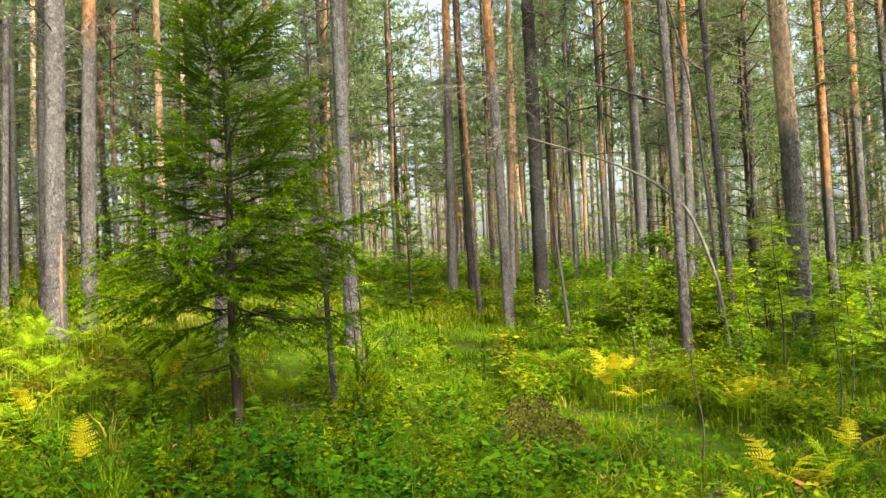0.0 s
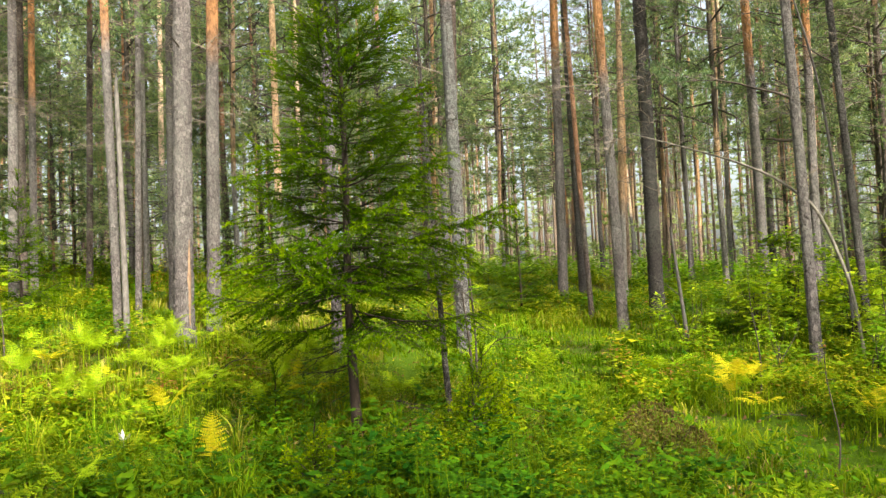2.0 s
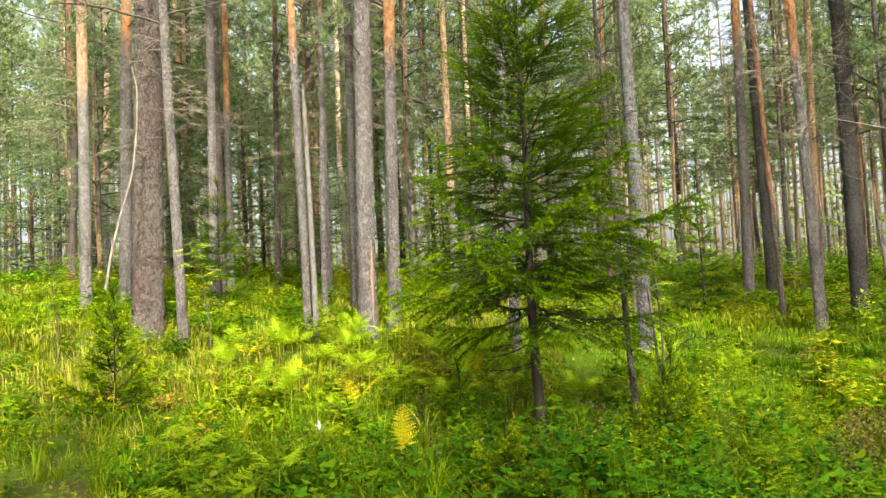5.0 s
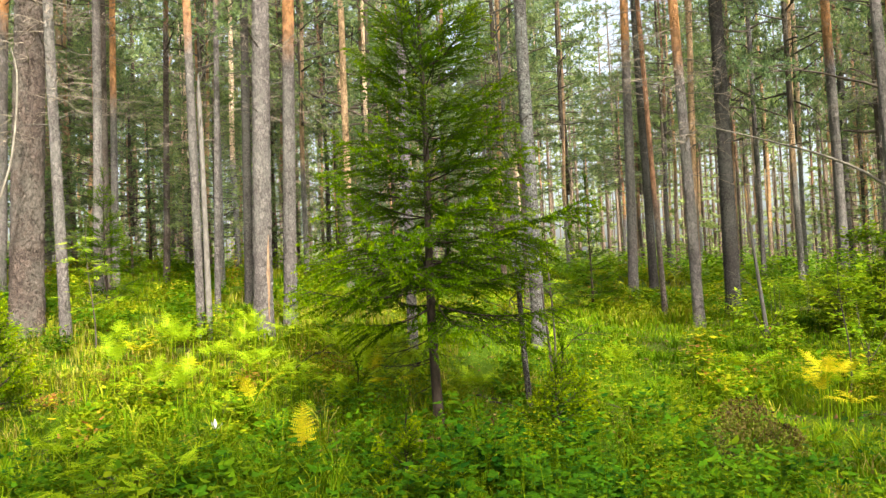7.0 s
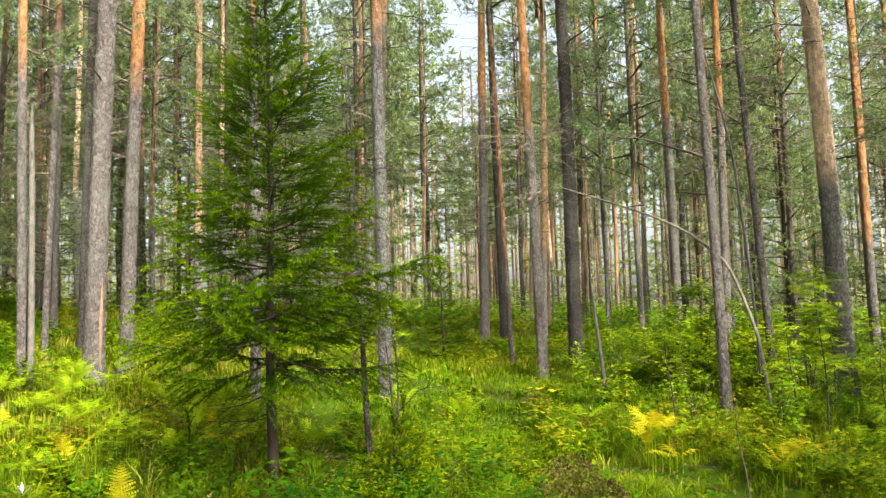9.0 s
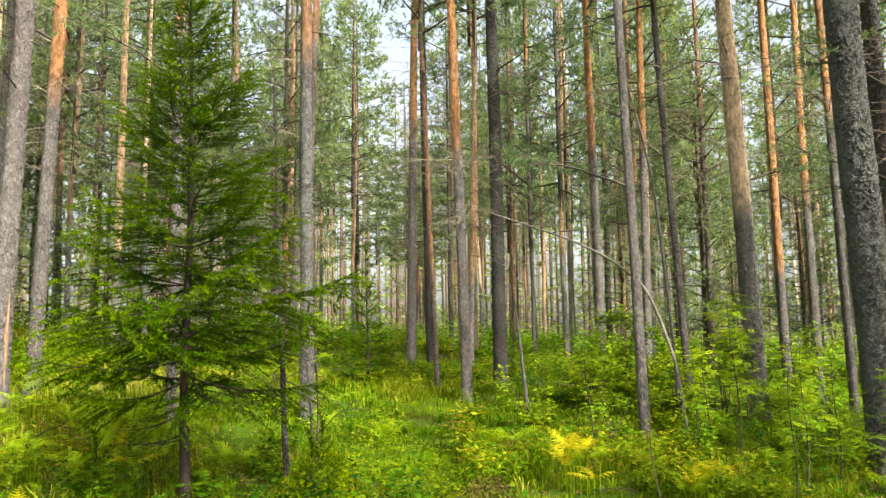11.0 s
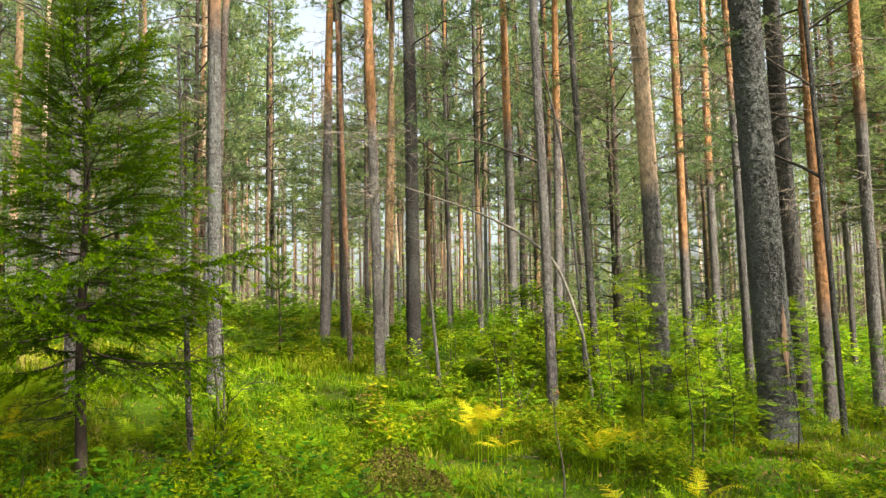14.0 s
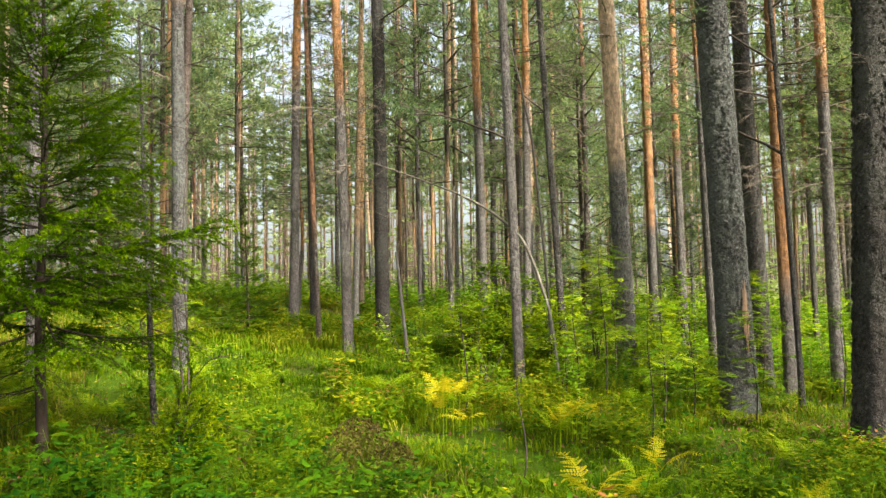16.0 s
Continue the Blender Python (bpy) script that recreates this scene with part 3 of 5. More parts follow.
pine(-7.28, 10.87, 0.093, 0.014, 0.009, "grey", 5.2, "pine with grey bark and a reddish upper trunk")
pine(-7.88, 12.85, 0.172, 0.007, 0.005, "dark", 9, "pine with dark, almost black bark")
pine(-5.69, 9.50, 0.252, 0.014, 0.008, "grey", 7.0, "grey-barked pine, orange high up", fine=True, plates=800, plate=0.05, proud=0.006, scar=(-26, 0.3, 1.45, 0.05), tall=20.0, crown_from=10.0)
pine(-5.84, 10.57, 0.198, 0.019, 0.010, "grey", 4.2, "slender pine with a bright orange upper trunk", plates=400, plate=0.045, proud=0.005)
pine(-9.90, 15.13, 0.116, 0.004, 0.002, "pale", 99, "pale grey-barked pine in the forest")
pine(-7.43, 16.47, 0.155, 0.005, 0.002, "pale", 2.2, "pale orange pine in the sunlight")
pine(-3.69, 9.90, 0.128, 0.002, 0.001, "grey", 5.2, "pine with grey bark and a reddish upper trunk")
pine(-2.07, 10.34, 0.173, -0.004, -0.001, "mottled", 4.9, "grey-barked pine, orange high up", branches=16, dead=(2.2, 7.5), plates=350, plate=0.04, proud=0.005, big=1.5, live=0)
pine(-2.85, 13.76, 0.141, 0.030, 0.006, "red", 6.5, "pine with red-brown bark all over", live=0)
pine(-1.22, 16.99, 0.195, 0.024, 0.002, "grey", 5.2, "pine with grey bark and a reddish upper trunk", live=0)
pine(-0.83, 18.01, 0.181, -0.010, -0.000, "dark", 9, "pine with dark, almost black bark", live=0)
pine(-0.52, 14.02, 0.090, -0.036, -0.001, "red", 2.0, "thin young pine with reddish bark", tall=11.0, crown_from=6.5, live=0)
pine(0.00, 12.63, 0.154, -0.019, 0.000, "grey", 4.2, "slender pine with a bright orange upper trunk", plates=350, plate=0.04, proud=0.005)
pine(0.07, 20.03, 0.158, 0.031, -0.000, "pale", 2.2, "pale orange pine in the sunlight")
pine(0.59, 14.01, 0.251, -0.005, 0.000, "dark", 9, "pine with dark, almost black bark", plates=500, plate=0.05, proud=0.008, tall=20.0, crown_from=10.0)
pine(2.97, 17.77, 0.207, -0.003, 0.001, "grey", 5.2, "pine with grey bark and a reddish upper trunk")
pine(2.35, 10.76, 0.134, -0.013, 0.003, "grey", 99, "slim grey pine with a dead top", tall=9.0, crown_from=0, branches=22, dead=(3.0, 6.5), plates=250, plate=0.035, proud=0.005, live=2)
pine(3.72, 16.61, 0.171, 0.022, -0.005, "grey", 5.2, "pine with grey bark and a reddish upper trunk")
pine(3.46, 12.55, 0.112, -0.033, 0.009, "dark", 99, "thin young pine with dark bark", tall=11.0, crown_from=6.5)
pine(5.56, 18.19, 0.14, 0.002, -0.001, "red", 6.5, "slim pine with red-brown bark", tall=12.0, crown_from=4.6)
pine(4.60, 12.83, 0.302, -0.019, 0.007, "pink", 3.5, "stout pine, grey below and pinkish orange above", fine=True, branches=9, dead=(5.0, 8.0), plates=600, plate=0.05, proud=0.006, big=1.9, live=2, tall=20.0, crown_from=10.0)
pine(5.89, 14.91, 0.172, -0.004, 0.002, "grey", 2.6, "slender pine with a bright orange upper trunk")
pine(6.77, 15.63, 0.158, 0.007, -0.003, "grey", 4.2, "slender pine with a bright orange upper trunk")
pine(6.06, 12.75, 0.141, -0.012, 0.005, "grey", 5.2, "pine with grey bark and a reddish upper trunk", big=1.6, branches=12, dead=(4.0, 9.0))
pine(4.62, 9.01, 0.387, -0.014, 0.007, "flaky", 12, "stout pine with flaky lichened grey bark", fine=True, branches=0, plates=5200, plate=0.038, proud=0.014, scar=(-75, 0.75, 1.6, 0.08), live=0, tall=20.0, crown_from=10.0)
pine(6.03, 11.09, 0.260, -0.009, 0.005, "dark", 9, "pine with dark, almost black bark", plates=600, plate=0.05, proud=0.009, big=1.5, branches=12, dead=(4.0, 9.0), tall=20.0, crown_from=10.0)
pine(6.10, 10.49, 0.155, -0.001, 0.001, "grey", 1.6, "slender pine with a bright orange upper trunk", plates=250, plate=0.045, proud=0.005, big=1.7, branches=12, dead=(4.0, 9.0))
pine(5.47, 9.12, 0.068, -0.017, 0.010, "dark", 99, "thin young pine with dark bark", tall=11.0, crown_from=6.5)
pine(6.61, 10.18, 0.163, -0.001, 0.000, "grey", 4.4, "slender pine with a bright orange upper trunk", plates=300, plate=0.045, proud=0.006, big=1.5, branches=12, dead=(4.0, 9.0))
pine(4.98, 7.07, 0.366, 0.034, -0.023, "dark", 12, "stout pine with dark flaky bark", fine=True, plates=4200, plate=0.038, proud=0.014, live=0, tall=20.0, crown_from=10.0)
pine(11.59, 18.86, 0.142, -0.005, 0.003, "grey", 4.2, "slender pine with a bright orange upper trunk")
pine(11.71, 17.61, 0.136, 0.016, -0.010, "grey", 4.2, "slender pine with a bright orange upper trunk")
pine(8.74, 20.32, 0.142, 0.008, -0.003, "red", 6.5, "pine with red-brown bark all over")

# a broken dead stem beside one of the pines, thin snags and the bowed birch
def snag(name, points, radii, mat, label, category, twigs=0, group=""):
    x, y = points[0][0], points[0][1]
    z = float(height(x, y)) - 0.05
    root = thing(name, pose(x, y, z), label, category, group)
    p = np.array(points) - (x, y, z)
    t = np.linspace(0, 1, len(p))
    s = np.linspace(0, 1, len(p) * 5)
    q = np.stack([np.interp(s, t, p[:, i]) for i in range(3)], -1)
    for k in range(3):
        q[1:-1] = (q[:-2] + 2 * q[1:-1] + q[2:]) / 4
    b = Build()
    b.tube(q, np.interp(s, t, radii), 9)
    part("stem", b.mesh("stem", mat, smooth=True), root)
    for k in range(twigs):
        i = pines.randrange(len(q) // 3, len(q) - 1)
        part("dead_branch", pines.choice(DEAD_BRANCHES), root, Matrix.Translation(q[i]) @ pose(0, 0, 0, 0, pines.uniform(-40, 40), pines.uniform(0, 360)) @ Matrix.Scale(pines.uniform(0.3, 0.8), 4))
    return root


snag("bowed_birch", [(2.85, 10.54, 0.26), (2.84, 10.55, 0.62), (2.78, 10.66, 1.36), (2.59, 10.76, 2.04), (2.45, 10.85, 2.40), (2.03, 11.03, 2.81), (1.53, 11.21, 3.10), (0.77, 11.48, 3.43), (0.17, 11.80, 3.71)],
     [0.021, 0.022, 0.022, 0.022, 0.021, 0.018, 0.015, 0.011, 0.005], PALE_WOOD, "thin dead birch bowed over in a long arch", "dead tree", 7)
snag("leaning_snag", [(2.85, 10.96, 0.89), (2.84, 10.96, 1.58), (2.77, 10.98, 2.66), (2.68, 11.00, 3.84), (2.54, 11.03, 4.64), (2.40, 11.06, 5.30), (2.31, 11.08, 5.71)],
     [0.02, 0.02, 0.019, 0.017, 0.014, 0.01, 0.005], DEAD_WOOD, "slender grey dead sapling leaning on a pine", "dead tree", 8)
snag("leaning_snag", [(0.9, 11.95, 0.6), (0.86, 11.96, 1.06), (0.75, 11.97, 2.28)], [0.03, 0.028, 0.018], DEAD_WOOD, "short broken grey dead sapling", "dead tree", 2)
snag("broken_snag", [(-6.17, 8.98, 0.85), (-6.2, 9.0, 1.4), (-6.24, 9.02, 3.0), (-6.28, 9.03, 4.3), (-6.28, 9.03, 4.55)], [0.045, 0.042, 0.036, 0.03, 0.008], DEAD_WOOD, "dead grey stem with a splintered top", "dead tree", 3)
snag("spindly_spruce", [(-1.74, 7.85, 0.2), (-1.77, 7.81, 0.72), (-1.8, 7.8, 1.6), (-1.85, 7.79, 2.8), (-1.9, 7.78, 4.35)], [0.034, 0.031, 0.026, 0.02, 0.008], BARK["dark"], "thin dying spruce with bare lichened twigs", "dead tree", 40)
snag("spindly_spruce", [(-1.52, 8.05, 0.25), (-1.55, 8.03, 0.9), (-1.6, 8.0, 1.5)], [0.016, 0.014, 0.006], DARK_WOOD, "thin dark dead sapling", "dead tree", 2)
snag("leaning_snag", [(-8.28, 7.38, 1.82), (-8.23, 7.44, 2.30), (-8.14, 7.53, 2.80), (-8.04, 7.64, 3.30), (-8.00, 7.69, 3.88), (-7.98, 7.70, 4.47), (-8.03, 7.65, 4.75)], [0.02, 0.018, 0.016, 0.015, 0.013, 0.011, 0.006], PALE_WOOD, "pale crooked dead sapling beside a large pine", "dead tree", 4)

# the forest beyond, tree by tree
far = random.Random(5)
FAR_TRUNKS = {}
for mat, up in (("grey", 5.0), ("red", 5.0), ("pale", 3.5), ("dark", 8.0), ("pink", 4.0), ("grey", 9.0), ("rosy", 5.0), ("rosy", 2.5)):
    FAR_TRUNKS.setdefault(mat, []).append(trunk_mesh(0.2, 18.0, (far.uniform(-0.015, 0.015), far.uniform(-0.015, 0.015)), up, BARK[mat], False, far.uniform(0, 6), 0.06, True)[0])
placed = []
while len(placed) < 200:
    r = 20 + 40 * far.random() ** 0.8
    az = radians(far.uniform(-46, 62))
    x, y = -r * math.sin(az), r * math.cos(az)
    if any((x - px) ** 2 + (y - py) ** 2 < (0.9 + r * 0.018) ** 2 for px, py in placed):
        continue
    turn = math.degrees(az)
    gap = abs(turn - 5.3) < 2.0 + 22 / r  # the notch in the canopy, over lower trees
    if gap and far.random() < 0.35 or 7.6 < turn < 13 and r < 27 or turn < -24 and far.random() < 0.5 or -23 < turn < -17 and r < 45 and far.random() < 0.4:
        continue
    placed.append((x, y))
    mat = far.choice(("grey", "rosy", "rosy", "red", "pale", "dark", "pink") if r < 32 else ("rosy", "rosy", "pale", "red", "pink"))
    s = far.uniform(0.55, 1.1)
    h = far.uniform(0.75, 1.1)
    low = far.random() < (0.72 if turn > -9 else 0.45)
    c0 = min(8.5, 0.135 * r + far.uniform(0.3, 2.6)) if low else far.uniform(6.5, 9.5) * h
    if gap:
        h, low = (0.25 * r + 0.6) / 18.3, True
        c0, s = 7.5 * h, s * 0.7
    tree = thing("pine_tree", pose(x, y, float(height(x, y)) - 0.1, 0, 0, far.uniform(0, 360)), {"grey": "slender grey-brown pine deep in the forest", "red": "slender red-brown pine deep in the forest", "pale": "pale sunlit pine deep in the forest", "dark": "dark-barked pine deep in the forest", "pink": "pine with a pinkish upper trunk deep in the forest", "rosy": "slender warm brown pine deep in the forest"}[mat], "tree", "forest pines")
    part("trunk", far.choice(FAR_TRUNKS[mat]), tree, Matrix.Diagonal((s, s, h, 1)))
    if low:
        me = far.choice(LOW_CROWNS if r > 25 else LOW_FINE)
    else:
        me = far.choice(FAR_CROWNS if r > 23 else CROWNS)
    w = far.uniform(0.85, 1.35)
    part("crown", me, tree, pose(0, 0, c0, 0, 0, far.uniform(0, 360)) @ Matrix.Diagonal((w, w, (18.3 * h - c0) / 7.6, 1)))
    if r < 44:
        tagged(part("dead_brush", far.choice(SKIRTS), tree, pose(0, 0, max(1.5, c0 - 2.6), 0, 0, far.uniform(0, 360)) @ Matrix.Diagonal((1.1, 1.1, 1.1, 1))), kind="stuff")

# slimmer pines whose dense crowns hang between the tall trunks
for k in range(58):
    r = far.uniform(16, 27)
    turn = -36 + 92 * (k * 29 % 58 + far.random()) / 58
    if turn < -14 and far.random() < 0.55 or turn > 20 and far.random() < 0.2:
        continue
    az = radians(turn)
    c0 = 0.13 * r + far.uniform(0.5, 1.9)
    span = far.uniform(4.2, 7.0)
    if 9.5 < turn < 13.5:  # an open stretch
        continue
    if 2.6 < turn < 8.4:  # low trees under the notch in the canopy
        r = far.uniform(19, 26)
        c0 = 0.13 * r + 0.2
        span = 0.27 * r + 1.2 - c0
    x, y = -r * math.sin(az), r * math.cos(az)
    h = (c0 + span) / 18.2
    tree = thing("young_pine", pose(x, y, float(height(x, y)) - 0.1, 0, 0, far.uniform(0, 360)), "slender pine with a dense green crown", "tree", "young pines")
    part("trunk", far.choice(FAR_TRUNKS["rosy"] + FAR_TRUNKS["red"]), tree, Matrix.Diagonal((0.45, 0.45, h, 1)))
    w = far.uniform(0.9, 1.35)
    part("crown", far.choice(DENSE_CROWNS), tree, pose(0, 0, c0, 0, 0, far.uniform(0, 360)) @ Matrix.Diagonal((w, w, span / 7.0, 1)))
    tagged(part("dead_brush", far.choice(SKIRTS), tree, pose(0, 0, c0 - 1.9, 0, 0, far.uniform(0, 360))), kind="stuff")

# low dense pines that close the view under the trees on the rise
for k in range(34):
    az = radians(13 + 44 * (k * 11 % 26 + far.random()) / 26 if k < 26 else -11 - 2.0 * (k - 26 + far.random()))
    r = far.uniform(19, 31)
    x, y = -r * math.sin(az), r * math.cos(az)
    c0, span = far.uniform(0.4, 1.8), far.uniform(3.5, 6.0)
    tree = thing("young_pine", pose(x, y, float(height(x, y)) - 0.1, 0, 0, far.uniform(0, 360)), "young pine with green branches low down", "tree", "young pines")
    part("trunk", far.choice(FAR_TRUNKS["rosy"] + FAR_TRUNKS["red"]), tree, Matrix.Diagonal((0.35, 0.35, (c0 + span) / 18.2, 1)))
    w = far.uniform(0.75, 1.15)
    part("crown", far.choice(DENSE_CROWNS), tree, pose(0, 0, c0, 0, 0, far.uniform(0, 360)) @ Matrix.Diagonal((w, w, span / 7.0, 1)))

# unseen pines added behind the camera, which shade it
for k in range(16):
    az = radians(75 + k * 14.5)
    r = far.uniform(11, 26)
    x, y = -r * math.sin(az), r * math.cos(az)
    ahead, aside = 0.67 * (x + 5) - 0.74 * (y - 8), 0.74 * (x + 5) + 0.67 * (y - 8)
    if -5 < aside < 9.5 and ahead > 3:  # the sun reaches the fern glade and the shrubs through here
        continue
    tree = thing("pine_tree", pose(x, y, float(height(x, y)) - 0.1, 0, 0, far.uniform(0, 360)), "unseen tall pine with a bare lower trunk, added for shade", "tree", "forest pines")
    part("trunk", FAR_TRUNKS["grey"][k % 2], tree)
    part("crown", CROWNS[k % 3], tree, pose(0, 0, 9, 0, 0, far.uniform(0, 360)) @ Matrix.Diagonal((1, 1, 1.2, 1)))

# more unseen pines, added to shade the right-hand floor and trunks
for x, y in ((15.5, 2.0), (12.0, 0.8), (15.0, -2.2), (14.0, -0.5), (10.3, -1.2)):
    tree = thing("pine_tree", pose(x, y, float(height(x, y)) - 0.1, 0, 0, far.uniform(0, 360)), "unseen tall pine with a bare lower trunk, added for shade", "tree", "forest pines")
    part("trunk", FAR_TRUNKS["grey"][0], tree)
    part("crown", far.choice(CROWNS), tree, pose(0, 0, 8.5, 0, 0, far.uniform(0, 360)) @ Matrix.Diagonal((1.15, 1.15, 1.25, 1)))

# unseen young pines added close behind to shade the near floor and spruce
for x, y, low, high, wide in ((1.9, 0.5, 2.9, 7.7, 0.9), (5.5, 0.6, 2.9, 8.2, 0.9), (4.5, 0.0, 6.5, 15.0, 1.15), (1.0, -0.6, 3.8, 8.4, 1.05), (-1.5, 0.1, 3.5, 8.0, 1.0), (7.4, 1.4, 2.9, 9.0, 1.2)):
    tree = thing("young_pine", pose(x, y, float(height(x, y)) - 0.1, 0, 0, far.uniform(0, 360)), "slender pine with a dense green crown", "tree", "young pines")
    part("trunk", FAR_TRUNKS["red"][0], tree, Matrix.Diagonal((0.45, 0.45, high / 18.2, 1)))
    part("crown", far.choice(DENSE_CROWNS), tree, pose(0, 0, low, 0, 0, far.uniform(0, 360)) @ Matrix.Diagonal((wide, wide, (high - low) / 7.0, 1)))

# woods in the far distance; haze and sunlight are put into their pale tone
b = Build()
n = 1000
r, az = rng.uniform(50, 115, n), np.radians(rng.uniform(-50, 66, n))
x, y = -r * np.sin(az), r * np.cos(az)
for k in range(n):
    g = float(height(x[k], y[k]))
    t = rng.uniform(13, 21)
    b.tube([(x[k], y[k], g - 0.2), (x[k] + rng.normal(0, 0.15), y[k], g + t)], [rng.uniform(0.07, 0.14), 0.03], 4, 0)
    m = 20
    cz = g + t * (0.42 + 0.58 * rng.random(m))
    c = np.stack([x[k] + rng.normal(0, 1.0, m), y[k] + rng.normal(0, 1.0, m), cz], -1)
    needle_tufts(b, c, 9, 0.5, 0.14, 1, 0.7 + rng.normal(0, 0.12, m))
n = 9000
r, az = rng.uniform(48, 112, n), np.radians(rng.uniform(-50, 66, n))
x, y = -r * np.sin(az), r * np.cos(az)
c = np.stack([x, y, height(x, y) + 6.0 * rng.random(n) ** 1.6], -1)
needle_tufts(b, c, 14, 0.5, 0.13, 1, 0.95)
woods = new("far_woods", b.mesh("far_woods", BARK["rosy"], NEEDLES))
tagged(woods, "pine woods in the far distance", "forest", kind="stuff")


# ---- spruces ----
def bough_mesh(length, pairs, seed, dead=False, needle=1.0, light=0.02):
    """A spruce bough along +x: stem, side twigs in a flat spray, needles all along."""
    r = np.random.default_rng(seed)
    b = Build()
    s = np.linspace(0, 1, 9)
    stem = np.stack([s * length, 0.035 * length * np.sin(s * 5 + seed), length * (0.34 * s * s - 0.13 * s)], -1)
    b.tube(stem, 0.0095 * length ** 0.5 * (1 - 0.85 * s), 4, 0)
    lines = [] if dead else [stem[3:]]
    for k in range(pairs):
        t = 0.16 + 0.8 * (k + r.uniform(0, 0.6)) / pairs
        at = np.array([np.interp(t, s, stem[:, i]) for i in range(3)])
        for side in (-1, 1):
            if r.random() < (0.5 if dead else 0.1):
                continue
            tl = length * (0.46 * (1 - t) ** 0.8 + 0.1) * r.uniform(0.6, 1.2)
            a = side * r.uniform(0.6, 1.0)
            e = np.linspace(0, 1, 4)[:, None]
            drop = r.uniform(0.0, 0.4)
            tw = at + tl * (e * [math.cos(a), math.sin(a), 0] + e * e * [0.12, 0, -drop])
            b.tube(tw, np.array([0.0035, 0.003, 0.0025, 0.001]), 3, 0)
            if dead:
                continue
            lines.append(tw)
            for side2 in (-1, 1):
                if tl > 0.12 and r.random() < 0.75:
                    a2 = a + side2 * 0.75
                    q = tw[1 + (side2 > 0)]
                    lines.append(q + tl * 0.45 * np.linspace(0, 1, 3)[:, None] * [math.cos(a2), math.sin(a2), -drop])
    for line in lines:
        d = np.diff(line, axis=0)
        total = np.linalg.norm(d, axis=1).sum()
        n = max(6, int(total / 0.0038))
        u = r.random(n) * (len(line) - 1)
        i = u.astype(int)
        base = line[i] + d[i] * (u - i)[:, None]
        ax = unit(d[i])
        rad = unit(np.cross(ax, unit(r.normal(size=(n, 3)))))
        along = unit(ax * 0.75 + rad)
        # yellow-green tips; the crown's dark inside is put into the needle tone
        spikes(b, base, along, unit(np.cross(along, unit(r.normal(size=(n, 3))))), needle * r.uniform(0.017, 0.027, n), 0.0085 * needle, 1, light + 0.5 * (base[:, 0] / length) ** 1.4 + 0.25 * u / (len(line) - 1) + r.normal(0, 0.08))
    return b.mesh("bough", SPRUCE_BARK, SPRUCE)


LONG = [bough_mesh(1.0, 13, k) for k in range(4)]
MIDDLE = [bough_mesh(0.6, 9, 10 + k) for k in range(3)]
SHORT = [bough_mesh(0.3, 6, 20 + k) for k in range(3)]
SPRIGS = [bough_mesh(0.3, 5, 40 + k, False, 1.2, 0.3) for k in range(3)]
BARE = [bough_mesh(0.7, 7, 30 + k, True) for k in range(3)]


def spruce(x, y, tall, reach, dia, label, lean=(0, 0), clear=0.25, steps=0.2, seed=1, full=1.0, bare=0, group="young spruces", sweep=0.0, tier=(5, 6)):
    """A young spruce: whorls of boughs that droop low down, stand level halfway up and rise towards the top."""
    r = random.Random(seed)
    z0 = float(height(x, y)) - 0.03
    tree = thing("spruce", pose(x, y, z0), label, "tree", group)
    b = Build()
    z = np.linspace(0, tall, 24)
    line = np.stack([lean[0] * z + 0.02 * np.sin(z * 1.7 + seed), lean[1] * z + 0.02 * np.cos(z * 1.3), z], -1)
    b.tube(line, dia / 2 * np.clip(1 - z / tall, 0.04, 1) ** 0.85 * (1 + 0.4 * np.exp(-z / 0.1)), 10)
    part("trunk", b.mesh("trunk", SPRUCE_BARK, smooth=True), tree)
    h = clear * tall
    while h < tall - 0.04:
        f = (h - clear * tall) / (tall * (1 - clear))
        length = reach * (1 - f) ** (0.9 if tall > 4 else 0.78) * (0.85 + 0.15 * min(1, f / 0.08)) + 0.06
        start = r.uniform(0, 360)
        count = r.choice(tier)
        for j in range(count):
            size = length * r.uniform(0.55, 1.12)
            az = start + 360 * j / count + r.uniform(-22, 22)
            lift = sweep - 10 + 62 * f ** 0.75 + r.uniform(-10, 10)
            kind, span = (SPRIGS, 0.3) if tall < 1.5 else (LONG, 1.0) if size > 0.62 else (MIDDLE, 0.6) if size > 0.3 else (SHORT, 0.3)
            at = pose(float(np.interp(h, z, line[:, 0])), float(np.interp(h, z, line[:, 1])), h + r.uniform(-0.05, 0.05), 0, 0, az) @ pose(0, 0, 0, r.uniform(-14, 14), -lift, 0)
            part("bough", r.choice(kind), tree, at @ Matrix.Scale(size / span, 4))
        h += steps * (1.0 + 0.3 * f) / full
    part("bough", SHORT[0], tree, pose(*[float(q) for q in line[-2]], 0, -86, 0))
    for k in range(bare):
        h = r.uniform(0.08, clear + 0.12) * tall
        part("bough", r.choice(BARE), tree, pose(lean[0] * h, lean[1] * h, h, 0, 0, r.uniform(0, 360)) @ pose(0, 0, 0, 0, r.uniform(0, 35), 0) @ Matrix.Scale(r.uniform(0.45, 0.95), 4), "bare dead bough")
    return tree


